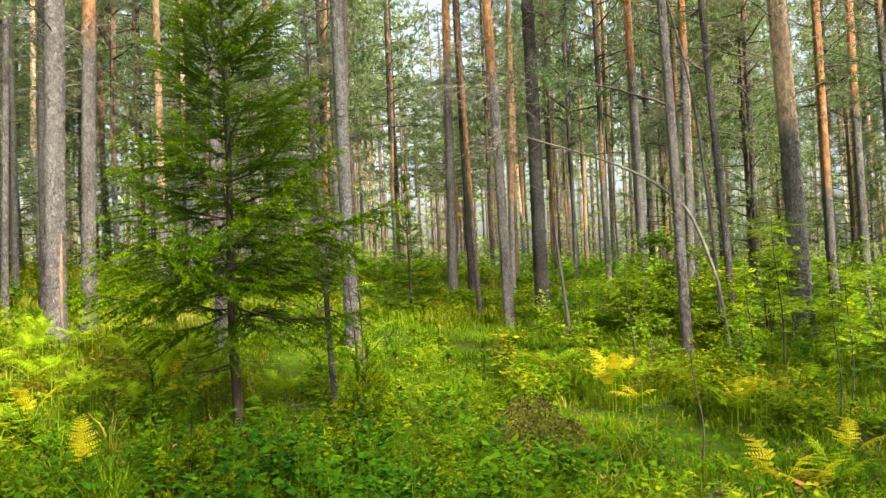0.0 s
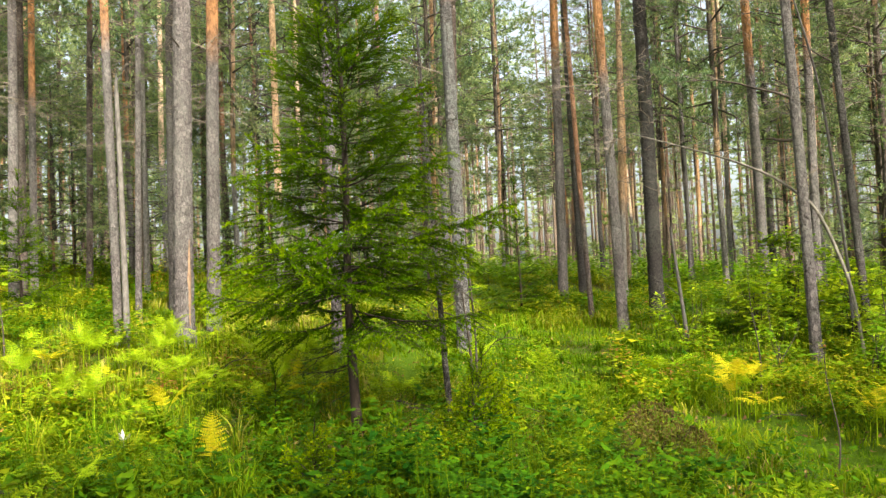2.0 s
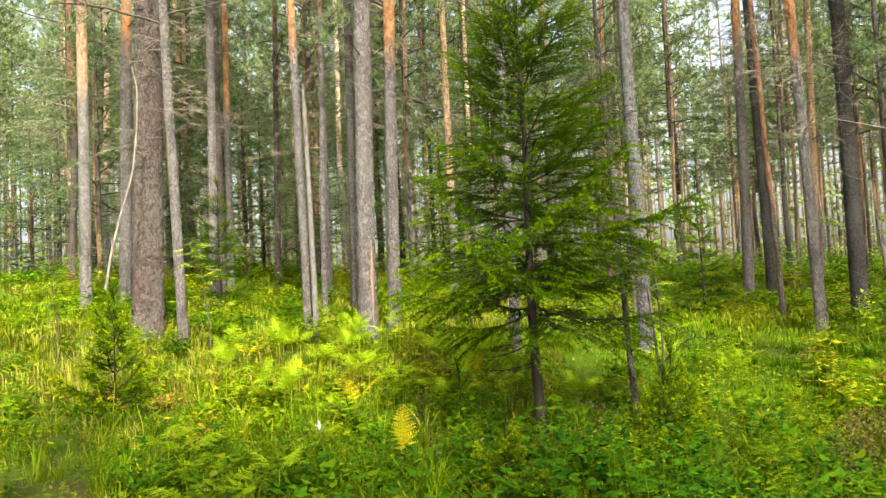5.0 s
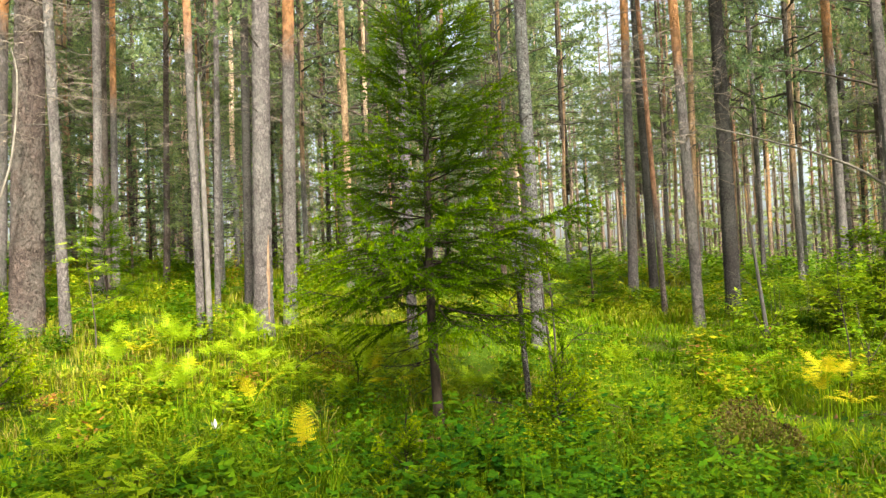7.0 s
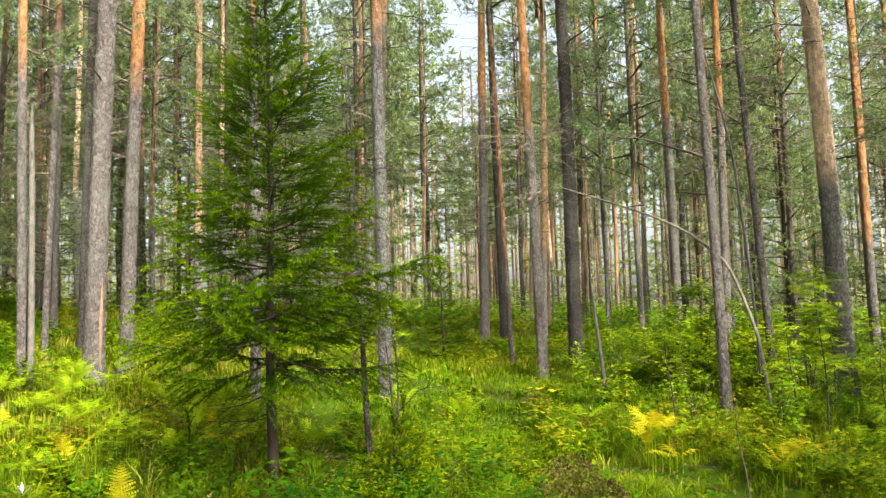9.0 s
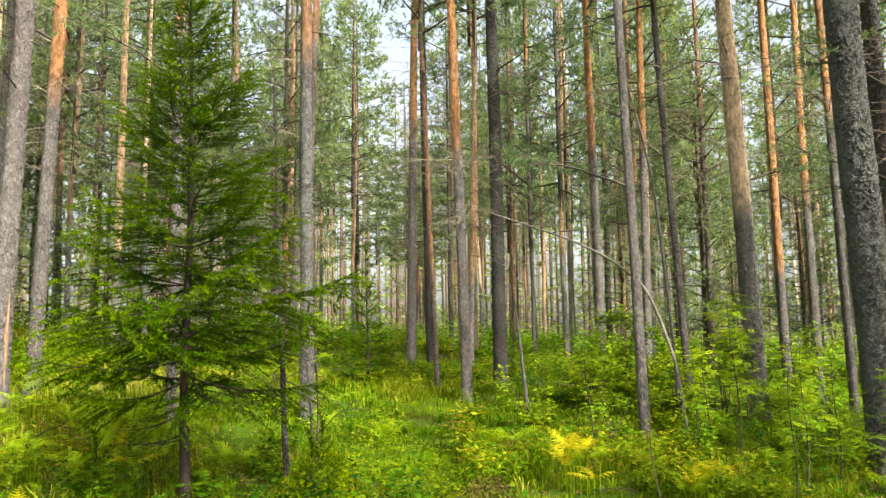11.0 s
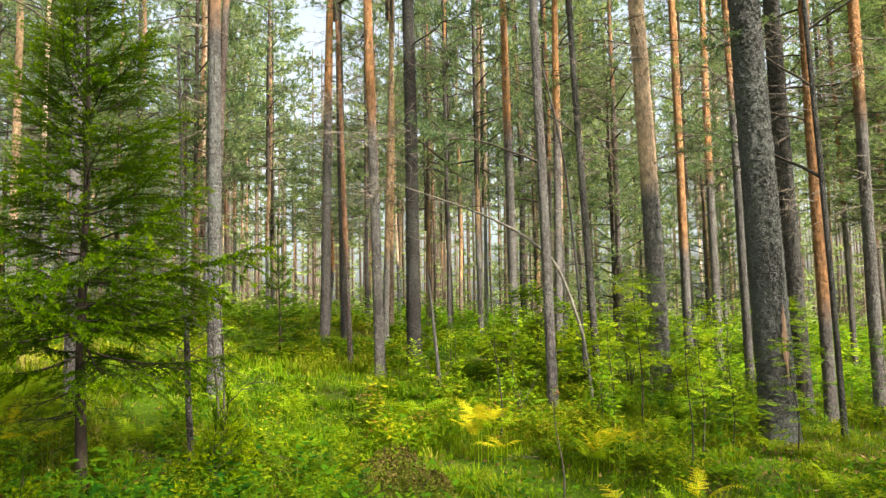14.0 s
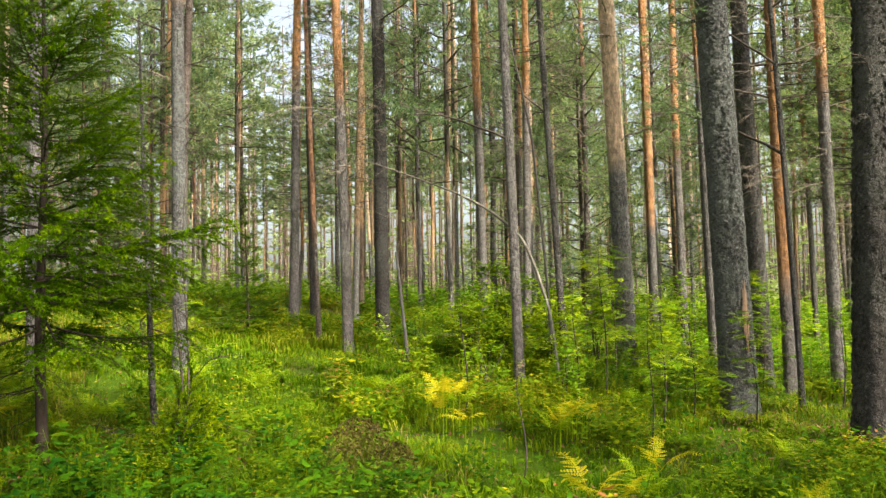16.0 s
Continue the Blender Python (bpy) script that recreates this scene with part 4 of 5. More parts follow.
spruce(-2.45, 7.0, 5.2, 1.56, 0.1, "young green spruce with a slim dark trunk", (-0.008, 0), 0.23, 0.19, 3, 1.0, 14)
spruce(-2.02, 4.95, 0.7, 0.36, 0.018, "small spruce sapling among the undergrowth", (0, 0), 0.12, 0.11, 4, sweep=12)
spruce(-6.5, 5.85, 1.15, 0.68, 0.028, "small light green spruce sapling with rising boughs", (0, 0), 0.1, 0.15, 5, sweep=24, tier=(4, 4))
spruce(-1.42, 7.45, 0.62, 0.4, 0.02, "small spruce sapling among the undergrowth", (0.1, 0), 0.12, 0.1, 6)
spruce(-1.75, 13.9, 2.3, 0.55, 0.05, "small spruce under the pines", (0, 0), 0.08, 0.2, 7)
spruce(-1.3, 6.75, 0.6, 0.5, 0.022, "small dark spruce sapling beside a larger spruce", (0, 0), 0.1, 0.09, 15)
spruce(-3.2, 6.9, 0.45, 0.42, 0.022, "small dark spruce sapling beside a larger spruce", (0, 0), 0.1, 0.1, 16)
spruce(-9.5, 11.0, 2.2, 0.8, 0.05, "small spruce under the pines", (0, 0), 0.08, 0.2, 9)
spruce(7.8, 10.4, 2.0, 0.75, 0.05, "small spruce under the pines", (0, 0), 0.08, 0.2, 12)


# ---- undergrowth ----
def scatter(n, near, far_, left=62, right=-46, even=1.0):
    """Places in a fan of the floor, thinning out with the distance."""
    u = rng.random(n) ** even
    r = near * (far_ / near) ** u
    az = np.radians(rng.uniform(right, left, n))
    x, y = -r * np.sin(az), r * np.cos(az)
    return x, y, r


def patch(x, y, scale, seed):
    """Soft random patches from 0 to 1 over the floor."""
    v = np.zeros_like(x)
    for k in range(4):
        a = seed * 1.7 + k * 2.1
        f = scale * (1.0 + 0.6 * k)
        v += np.sin(f * (x * math.cos(a) + y * math.sin(a)) + seed * 3 + k) / (1 + 0.5 * k)
    return np.clip(0.5 + 0.28 * v, 0, 1)


def meadow(x, y):
    """The open grassy strip between the near herbs and the trees."""
    return np.exp(-(((x + 0.8) / 2.4) ** 2 + ((y - 11.0) / 2.3) ** 2))


def bare(x, y):
    """Where the floor is trodden and only litter and short grass show."""
    return 0.25 * np.exp(-(((x - 5.2) / 1.5) ** 2 + ((y - 7.6) / 1.6) ** 2)) + np.exp(-(((x - 1.1) / 0.45) ** 2 + ((y - 4.7) / 0.5) ** 2)) + 0.8 * np.exp(-(((x + 3.3) / 0.7) ** 2 + ((y - 4.2) / 0.4) ** 2)) + 0.5 * np.exp(-(((x + 2.35) / 0.5) ** 2 + ((y - 6.8) / 0.5) ** 2)) + np.exp(-(((x - 0.2) / 0.42) ** 2 + ((y - 5.9) / 0.5) ** 2)) + 0.6 * np.exp(-(((x - 1.05) / 0.5) ** 2 + ((y - 7.6) / 0.5) ** 2)) + 0.6 * np.exp(-(((x - 2.1) / 0.6) ** 2 + ((y - 7.1) / 0.5) ** 2))


def clumps(n, per, near, far_, spread, even=1.0, left=62, right=-46):
    """Plants in clumps: place, distance, the clump's number and the way out of its middle."""
    x, y, r = scatter(n // per, near, far_, left, right, even)
    i = np.repeat(np.arange(len(x)), per)
    wide = spread * rng.uniform(0.5, 1.5, len(x)) * np.maximum(1, r / 12)
    a, q = rng.uniform(0, 2 * np.pi, len(i)), rng.random(len(i)) ** 0.6 * wide[i]
    return x[i] + q * np.cos(a), y[i] + q * np.sin(a), r[i], i, a


def grass(n, near, far_, tall, label, spread=0.09, least=0.15, left=62, right=-46, tint=0.0):
    x, y, r, tuft, az = clumps(n, 26, near, far_, spread, 1.0, left, right)
    keep = rng.random(tuft.max() + 1) < np.clip(least + 0.6 * patch(x[::26], y[::26], 0.8, 2) + 0.8 * meadow(x[::26], y[::26]) + 0.4 * (x[::26] > -0.6) * (r[::26] < 7.5) - 0.4 * bare(x[::26], y[::26]) * (r[::26] < 9), 0, 1)
    keep = keep[tuft]
    x, y, r, tuft, az = x[keep], y[keep], r[keep], tuft[keep], az[keep] + rng.normal(0, 0.5, keep.sum())
    n = len(x)
    own = rng.uniform(0.55, 1.25, tuft.max() + 1)[tuft]
    hue = rng.normal(0, 0.11, tuft.max() + 1)
    hue = (hue + 0.35 * (rng.random(len(hue)) < 0.025))[tuft]
    base = np.stack([x, y, height(x, y) - 0.02], -1)
    out = np.stack([np.cos(az), np.sin(az), np.zeros(n)], -1)
    side = np.stack([-np.sin(az), np.cos(az), np.zeros(n)], -1)
    h = (tall * own * rng.uniform(0.5, 1.15, n) * (0.75 + 0.5 * patch(x, y, 0.5, 5)) * (1 - 0.6 * np.minimum(1, bare(x, y))) * (1 - 0.55 * meadow(x, y)) * (1 - 0.35 * (x > 1.2) * (r < 9)))[:, None]
    lean = rng.uniform(0.4, 1.1, n)[:, None]
    w = (0.0042 * np.maximum(1, r / 9) * rng.uniform(0.7, 1.4, n))[:, None]
    p1 = base + h * (0.5 * np.array([0, 0, 1]) + 0.12 * lean * out)
    p2 = base + h * ((0.9 - 0.2 * lean) * np.array([0, 0, 1]) + 0.5 * lean * out)
    p3 = base + h * ((1.0 - 0.55 * lean) * np.array([0, 0, 1]) + 0.95 * lean * out)
    v = np.stack([base - side * w, base + side * w, p1 - side * w * 0.9, p1 + side * w * 0.9, p2 - side * w * 0.6, p2 + side * w * 0.6, p3], 1)
    f = np.arange(n)[:, None] * 7
    b = Build()
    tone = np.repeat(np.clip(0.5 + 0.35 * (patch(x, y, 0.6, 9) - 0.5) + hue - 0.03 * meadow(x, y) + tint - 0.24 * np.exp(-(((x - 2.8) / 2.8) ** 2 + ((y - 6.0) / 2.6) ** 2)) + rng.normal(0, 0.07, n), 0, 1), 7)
    close, away = f[r < 9], f[r >= 9]
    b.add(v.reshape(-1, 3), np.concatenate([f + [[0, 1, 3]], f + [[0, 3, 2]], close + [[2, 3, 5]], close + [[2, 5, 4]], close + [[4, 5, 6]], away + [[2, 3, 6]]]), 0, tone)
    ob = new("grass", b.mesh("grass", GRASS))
    return tagged(ob, label, "grass", kind="stuff")


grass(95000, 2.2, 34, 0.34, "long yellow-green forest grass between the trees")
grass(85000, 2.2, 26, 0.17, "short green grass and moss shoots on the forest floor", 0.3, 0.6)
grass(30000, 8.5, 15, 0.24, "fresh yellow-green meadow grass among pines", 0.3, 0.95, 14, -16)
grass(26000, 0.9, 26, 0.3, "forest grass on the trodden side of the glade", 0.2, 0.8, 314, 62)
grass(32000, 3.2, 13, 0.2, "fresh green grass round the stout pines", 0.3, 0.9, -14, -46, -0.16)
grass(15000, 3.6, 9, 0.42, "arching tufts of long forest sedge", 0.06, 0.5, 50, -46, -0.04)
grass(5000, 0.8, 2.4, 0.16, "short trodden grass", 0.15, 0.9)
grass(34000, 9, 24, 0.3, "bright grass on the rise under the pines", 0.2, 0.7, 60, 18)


def herbs(n, near, far_, leaf, tall, seed, label, yellow=0.0, leaves=8, even=1.0, left=62, right=-46):
    """Low leafy plants: a short stem with rounded leaves held level."""
    x, y, r, clump, _ = clumps(n, 14, near, far_, 0.22, even, left, right)
    k = clump.max() + 1
    keep = (rng.random(k) < np.clip(0.12 + 1.0 * patch(x[::14], y[::14], 0.9, seed) - 0.75 * meadow(x[::14], y[::14]) - 1.1 * bare(x[::14], y[::14]) - 0.4 * (x[::14] > -0.6) * (r[::14] < 7.5), 0, 1))[clump]
    x, y, r, clump = x[keep], y[keep], r[keep], clump[keep]
    n = len(x)
    own, hue, scale = rng.uniform(0.45, 1.4, k)[clump], rng.normal(0, 0.13, k)[clump], rng.uniform(0.7, 1.3, k)[clump]
    h = tall * own * rng.uniform(0.6, 1.15, n) * (0.6 + 0.6 * patch(x, y, 0.7, seed + 1))
    ground_z = height(x, y)
    tone = 0.39 + 0.3 * (patch(x, y, 0.7, seed + 4) - 0.5) + yellow + hue + rng.normal(0, 0.04, n)
    # yellowing leaves by the meadow; glade's sunlight put into tone; near patches deeper green
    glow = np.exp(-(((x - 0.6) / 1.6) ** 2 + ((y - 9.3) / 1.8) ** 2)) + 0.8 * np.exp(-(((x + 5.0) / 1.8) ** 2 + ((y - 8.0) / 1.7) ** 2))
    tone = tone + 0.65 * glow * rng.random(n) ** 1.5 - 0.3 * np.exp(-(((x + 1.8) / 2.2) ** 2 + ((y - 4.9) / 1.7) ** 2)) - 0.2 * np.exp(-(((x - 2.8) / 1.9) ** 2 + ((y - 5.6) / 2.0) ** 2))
    i = np.repeat(np.arange(n), leaves)
    m = len(i)
    az = rng.uniform(0, 2 * np.pi, m)
    out = np.stack([np.cos(az), np.sin(az), rng.uniform(-0.35, 0.45, m)], -1)
    out = unit(out)
    side = unit(np.stack([-np.sin(az), np.cos(az), rng.normal(0, 0.25, m)], -1))
    lv = rng.uniform(0.35, 1.0, m)
    start = np.stack([x[i] + 0.05 * np.cos(az), y[i] + 0.05 * np.sin(az), ground_z[i] + h[i] * lv], -1)
    size = leaf * scale[i] * rng.uniform(0.6, 1.3, m) * np.maximum(1, r[i] / 10)
    b = Build()
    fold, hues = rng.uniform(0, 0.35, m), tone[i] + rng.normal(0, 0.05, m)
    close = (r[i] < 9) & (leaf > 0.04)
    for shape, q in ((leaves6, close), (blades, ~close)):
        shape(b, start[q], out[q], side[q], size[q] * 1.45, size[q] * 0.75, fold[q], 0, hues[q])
    base = np.stack([x, y, ground_z - 0.02], -1)
    spikes(b, base, np.tile([[0.0, 0, 1]], (n, 1)), np.tile([[1.0, 0, 0]], (n, 1)), h, 0.006, 0, 0.5)
    ob = new("undergrowth", b.mesh("undergrowth", HERB))
    return tagged(ob, label, "undergrowth", kind="stuff")


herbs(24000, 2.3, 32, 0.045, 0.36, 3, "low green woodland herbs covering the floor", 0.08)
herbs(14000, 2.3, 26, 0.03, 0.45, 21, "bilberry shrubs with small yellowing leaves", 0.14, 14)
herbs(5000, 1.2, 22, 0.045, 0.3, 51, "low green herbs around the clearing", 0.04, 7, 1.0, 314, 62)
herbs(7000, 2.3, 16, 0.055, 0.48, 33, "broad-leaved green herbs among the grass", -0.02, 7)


def thicket(n, near, far_, tall, label):
    """Knee-high to head-high leafy brush under the farther trees."""
    x, y, r = scatter(n, near, far_)
    clear = 1.2 * np.exp(-((x + 0.5) / 3.2) ** 2) * (r < 24)
    keep = rng.random(n) < np.clip(0.15 + 1.1 * patch(x, y, 0.35, 41) - clear - 0.9 * (x < -4) * (r < 24), 0, 1)
    x, y, r = x[keep], y[keep], r[keep]
    n, leaves = len(x), 30
    h = tall * rng.uniform(0.35, 1.1, n) * (0.5 + 0.9 * patch(x, y, 0.3, 43))
    i = np.repeat(np.arange(n), leaves)
    m = len(i)
    az, q = rng.uniform(0, 2 * np.pi, m), rng.random(m) ** 0.5
    lv = rng.uniform(0.15, 1.0, m)
    wide = 0.34 * h[i] * (1.1 - 0.6 * lv) + 0.1
    c = np.stack([x[i] + q * wide * np.cos(az), y[i] + q * wide * np.sin(az), height(x, y)[i] + h[i] * lv], -1)
    out = unit(np.stack([np.cos(az), np.sin(az), rng.uniform(-0.5, 0.3, m)], -1))
    side = unit(np.stack([-np.sin(az), np.cos(az), rng.normal(0, 0.3, m)], -1))
    b = Build()
    size = 0.055 * rng.uniform(0.6, 1.3, m) * np.maximum(1, r[i] / 13)
    tone = 0.58 + 0.5 * (patch(x, y, 0.4, 47) - 0.5) + rng.normal(0, 0.08, n)
    blades(b, c, out, side, size * 1.5, size * 0.85, rng.uniform(0, 0.3, m), 0, tone[i])
    base = np.stack([x, y, height(x, y) - 0.02], -1)
    spikes(b, base, np.tile([[0.0, 0, 1]], (n, 1)), np.tile([[1.0, 0, 0]], (n, 1)), h, 0.012, 1, 0.5)
    ob = new("brush", b.mesh("brush", SAPLING, DARK_WOOD))
    return tagged(ob, label, "undergrowth", kind="stuff")


thicket(4400, 13.5, 65, 1.05, "leafy green brush growing under the far pines")


# ---- ferns ----
def frond_mesh(length, wide, pairs, seed, mat):
    """A fern frond along +x: an arching rib, leaflets cut into lobes, longest near the base, with gaps between."""
    r = np.random.default_rng(seed)
    b = Build()
    s = np.linspace(0, 1, 8)
    rib = lambda t: np.stack([t * length * (1 - 0.12 * t), 0.03 * np.sin(t * 4 + seed), length * (0.5 * t - 0.55 * t * t)], -1)
    b.tube(rib(s), 0.004 * (1 - 0.8 * s), 3, 0, 0.6)
    for k in range(pairs):
        t = 0.2 + 0.79 * (k / (pairs - 1)) ** 0.9
        at = rib(np.array(t))
        ahead = rib(np.array(min(1.0, t + 0.02))) - rib(np.array(t - 0.02))
        ahead /= np.linalg.norm(ahead)
        pl = wide * min(1.0, 0.7 + 2.2 * (t - 0.2)) * (1.03 - t) ** 0.75 * 1.15 * r.uniform(0.8, 1.1)
        for side in (-1, 1):
            d = unit(np.array([0.4, side, -0.2 + r.normal(0, 0.14)]))
            teeth = 6
            u = (np.arange(teeth) + 0.3) / teeth
            base = at + d * (pl * u)[:, None]
            fade = ((1 - u) ** 0.7 * 0.15 * pl + 0.004) * r.uniform(0.8, 1.1)
            tint = 0.5 + r.normal(0, 0.13)
            for e in (-1, 1):
                along = unit(ahead * e + d * 0.6)
                up = np.cross(d, ahead)
                blades(b, base, np.tile(along, (teeth, 1)), np.tile(unit(np.cross(along, up)), (teeth, 1)), fade, pl / teeth * 0.95, 0.0, 0, tint)
    return b.mesh("frond", mat)


FRONDS = {name: [frond_mesh(0.75, 0.24, 13, k + off, mat) for k in range(4)] for name, mat, off in (("green", FERN, 0), ("yellow", FERN_YELLOW, 5))}
ferny = random.Random(23)


def fern(x, y, size, colour, count=7, spread=35, lift=0.0):
    label = "bright green fern with arching fronds" if colour == "green" else "fern turned yellow for autumn"
    plant = thing("fern", pose(x, y, float(height(x, y))), label, "fern", "ferns")
    start = ferny.uniform(0, 360)
    for k in range(count):
        at = pose(0, 0, lift, 0, 0, start + 360 * k / count + ferny.uniform(-18, 18)) @ pose(0.02, 0, 0, ferny.uniform(-20, 20), -spread + ferny.uniform(-14, 14), 0)
        part("frond", ferny.choice(FRONDS[colour]), plant, at @ Matrix.Scale(size * ferny.uniform(0.8, 1.15), 4))
    if lift > 0.1:
        b = Build()
        b.tube([(0, 0, -0.03), (0.01, 0, lift)], [0.006, 0.004], 5)
        part("stalk", b.mesh("stalk", FERN), plant)
    return plant


# bright ferns in the sunlit glade
for k in range(80):
    a, r = ferny.uniform(0, 6.28), ferny.random() ** 0.5
    fern(-4.7 + 1.9 * r * math.cos(a), 7.9 + 1.5 * r * math.sin(a), ferny.uniform(0.36, 0.62), "green" if k % 16 else "yellow", ferny.choice((3, 4, 5)), ferny.choice((8, 20, 30, 55)), ferny.uniform(0.12, 0.42))
# yellowing ferns on the near floor
for k in range(9):
    fern(1.05 + ferny.uniform(-0.25, 0.3), 7.9 + ferny.uniform(-0.35, 0.35), ferny.uniform(0.36, 0.5), "yellow" if k % 4 else "green", 4, ferny.choice((20, 40, 60)), ferny.uniform(0.2, 0.42))
for k in range(8):
    fern(2.17 + ferny.uniform(-0.3, 0.3), 7.35 + ferny.uniform(-0.3, 0.3), ferny.uniform(0.34, 0.48), "yellow" if k % 2 else "green", 4, ferny.choice((20, 40, 60)), ferny.uniform(0.15, 0.36))
fern(1.62, 4.9, 0.55, "yellow", 4, 22, 0.26)
fern(1.75, 4.8, 0.5, "yellow", 3, 30, 0.22)
fern(1.4, 4.7, 0.5, "green", 5)
fern(2.15, 5.5, 0.55, "green", 5, 40, 0.1)
fern(2.3, 5.6, 0.5, "yellow", 3, 40, 0.25)
fern(2.85, 4.55, 0.45, "yellow", 2, 62, 0.16)
fern(-3.02, 5.4, 0.6, "yellow", 2, 66, 0.22)
fern(-3.7, 3.9, 0.6, "green", 6, 25, 0.2)
fern(-4.5, 4.6, 0.6, "green", 6, 25, 0.3)
fern(-4.1, 4.4, 0.5, "green", 5, 20, 0.3)
fern(-4.9, 4.9, 0.55, "green", 5, 20, 0.3)
fern(-3.6, 4.6, 0.5, "green", 5, 25, 0.25)
fern(1.0, 5.2, 0.45, "green", 5)
fern(3.9, 6.6, 0.6, "green", 6)
fern(3.2, 6.2, 0.5, "green", 4)
for k in range(16):
    fern(ferny.uniform(-7.5, 4.5), ferny.uniform(8.2, 12.0), ferny.uniform(0.5, 0.8), "green", 5)


# ---- shrubs and saplings ----
def sapling(x, y, tall, leaves, leaf, spread, label, name="sapling", stems=1, tone=0.5, category="sapling", bare=0.25, lean=0.0, seed=0):
    r = np.random.default_rng(seed)
    root = thing(name, pose(x, y, float(height(x, y)) - 0.02), label, category)
    tips = []
    for k in range(stems):
        b = Build()
        a = r.uniform(0, 2 * np.pi)
        out = spread * (0.5 if stems > 1 else 0.1) * r.uniform(0.5, 1.2)
        t = np.linspace(0, 1, 8)
        hh = tall * r.uniform(0.7, 1.05) if k else tall
        p = np.stack([out * t ** 1.5 * math.cos(a) + lean * t * hh + 0.03 * np.sin(t * 6 + k), out * t ** 1.5 * math.sin(a) + 0.02 * np.cos(t * 5), hh * t], -1)
        b.tube(p, (0.004 + 0.0045 * tall) * (1 - 0.8 * t), 5)
        part("stem", b.mesh("stem", DARK_WOOD), root)
        for j in range(max(4, int(leaves / stems / 14))):
            b = Build()
            u = r.uniform(bare, 0.98)
            at = np.array([np.interp(u, t, p[:, i]) for i in range(3)])
            q = limb(b, at, r.uniform(0, 6.28), spread * (1.05 - u * 0.75) * r.uniform(0.5, 1.1), r.uniform(0.1, 0.6), 0.25, 0.0035, 3, 5)
            part("twig", b.mesh("twig", DARK_WOOD), root)
            tips.append(q[1:])
    tips = np.concatenate(tips)
    if name == "sapling":  # rowan leaves: leaflets in pairs along a level rib
        n, pairs = leaves // 3, 5
        c = tips[r.integers(0, len(tips), n)] + r.normal(0, 0.03, (n, 3))
        az = r.uniform(0, 2 * np.pi, n)
        rib = unit(np.stack([np.cos(az), np.sin(az), r.uniform(-0.45, 0.15, n)], -1))
        flat = unit(np.stack([-np.sin(az), np.cos(az), r.normal(0, 0.25, n)], -1))
        tint = tone + r.normal(0, 0.14, n)
        long_ = leaf * r.uniform(2.0, 3.2, n)[:, None]
        b = Build()
        for k in range(pairs):
            at = c + rib * long_ * (0.25 + 0.75 * k / pairs)
            for side in (-1, 1):
                blades(b, at, unit(rib * 0.5 + flat * side - (0, 0, 0.12)), rib, leaf * 0.85 * (1 - 0.08 * abs(k - 2)), leaf * 0.36, 0.1, 0, tint)
        blades(b, c + rib * long_, rib, flat, leaf * 0.85, leaf * 0.36, 0.1, 0, tint)
        part("foliage", b.mesh("foliage", SAPLING), root)
        return root
    m = int(leaves * 1.5)
    c = tips[r.integers(0, len(tips), m)] + r.normal(0, 0.045, (m, 3))
    az = r.uniform(0, 2 * np.pi, m)
    along = unit(np.stack([np.cos(az), np.sin(az), r.uniform(-0.5, 0.25, m)], -1))
    side = unit(np.stack([-np.sin(az), np.cos(az), r.normal(0, 0.3, m)], -1))
    b = Build()
    size = leaf * r.uniform(0.6, 1.25, m)
    leaves6(b, c, along, side, size * 1.6, size * 0.75, r.uniform(0, 0.4, m), 0, tone + r.normal(0, 0.12, m))
    part("foliage", b.mesh("foliage", SAPLING), root)
    return root


sapling(-7.05, 7.85, 1.75, 260, 0.055, 0.55, "rowan sapling with yellow-green leaves", tone=0.8, seed=1)
sapling(2.7, 13.6, 1.7, 900, 0.07, 0.9, "leafy green deciduous shrub", "shrub", 6, 0.6, "shrub", 0.1, seed=2)
sapling(3.4, 13.2, 1.5, 800, 0.07, 0.9, "leafy green deciduous shrub", "shrub", 6, 0.6, "shrub", 0.1, seed=3)
sapling(1.9, 12.6, 1.2, 600, 0.065, 0.7, "leafy light green deciduous shrub", "shrub", 5, 0.65, "shrub", 0.1, seed=4)
sapling(4.1, 12.9, 1.4, 600, 0.065, 0.8, "leafy green deciduous shrub", "shrub", 5, 0.65, "shrub", 0.1, seed=5)
sapling(3.85, 11.2, 2.0, 420, 0.07, 0.6, "rowan sapling with fresh green leaves", tone=0.6, seed=6)
sapling(3.33, 10.0, 2.05, 460, 0.065, 0.55, "rowan sapling with fresh green leaves", tone=0.75, bare=0.4, seed=7)
sapling(1.32, 8.6, 1.45, 130, 0.055, 0.35, "thin rowan sapling with a dark stem", tone=0.6, bare=0.5, seed=26)
sapling(2.75, 9.3, 1.5, 260, 0.06, 0.5, "leafy green rowan sapling among ferns", tone=0.7, bare=0.4, seed=27)
sapling(5.2, 9.9, 1.7, 300, 0.06, 0.55, "leafy green rowan sapling by pines", tone=0.7, bare=0.35, seed=28)
sapling(7.1, 10.8, 1.6, 300, 0.06, 0.55, "leafy green rowan sapling by pines", tone=0.6, bare=0.3, seed=29)
sapling(1.47, 6.3, 1.0, 40, 0.05, 0.25, "thin sapling with a bare stem", tone=0.5, bare=0.6, seed=8)
sapling(2.9, 7.3, 1.35, 150, 0.05, 0.4, "slender sapling with sparse leaves", tone=0.55, bare=0.4, seed=9)
sapling(3.3, 8.0, 1.5, 320, 0.06, 0.55, "leafy green rowan sapling among ferns", tone=0.65, seed=10)
sapling(3.75, 8.3, 1.3, 300, 0.06, 0.6, "leafy green rowan sapling among ferns", tone=0.6, seed=11)
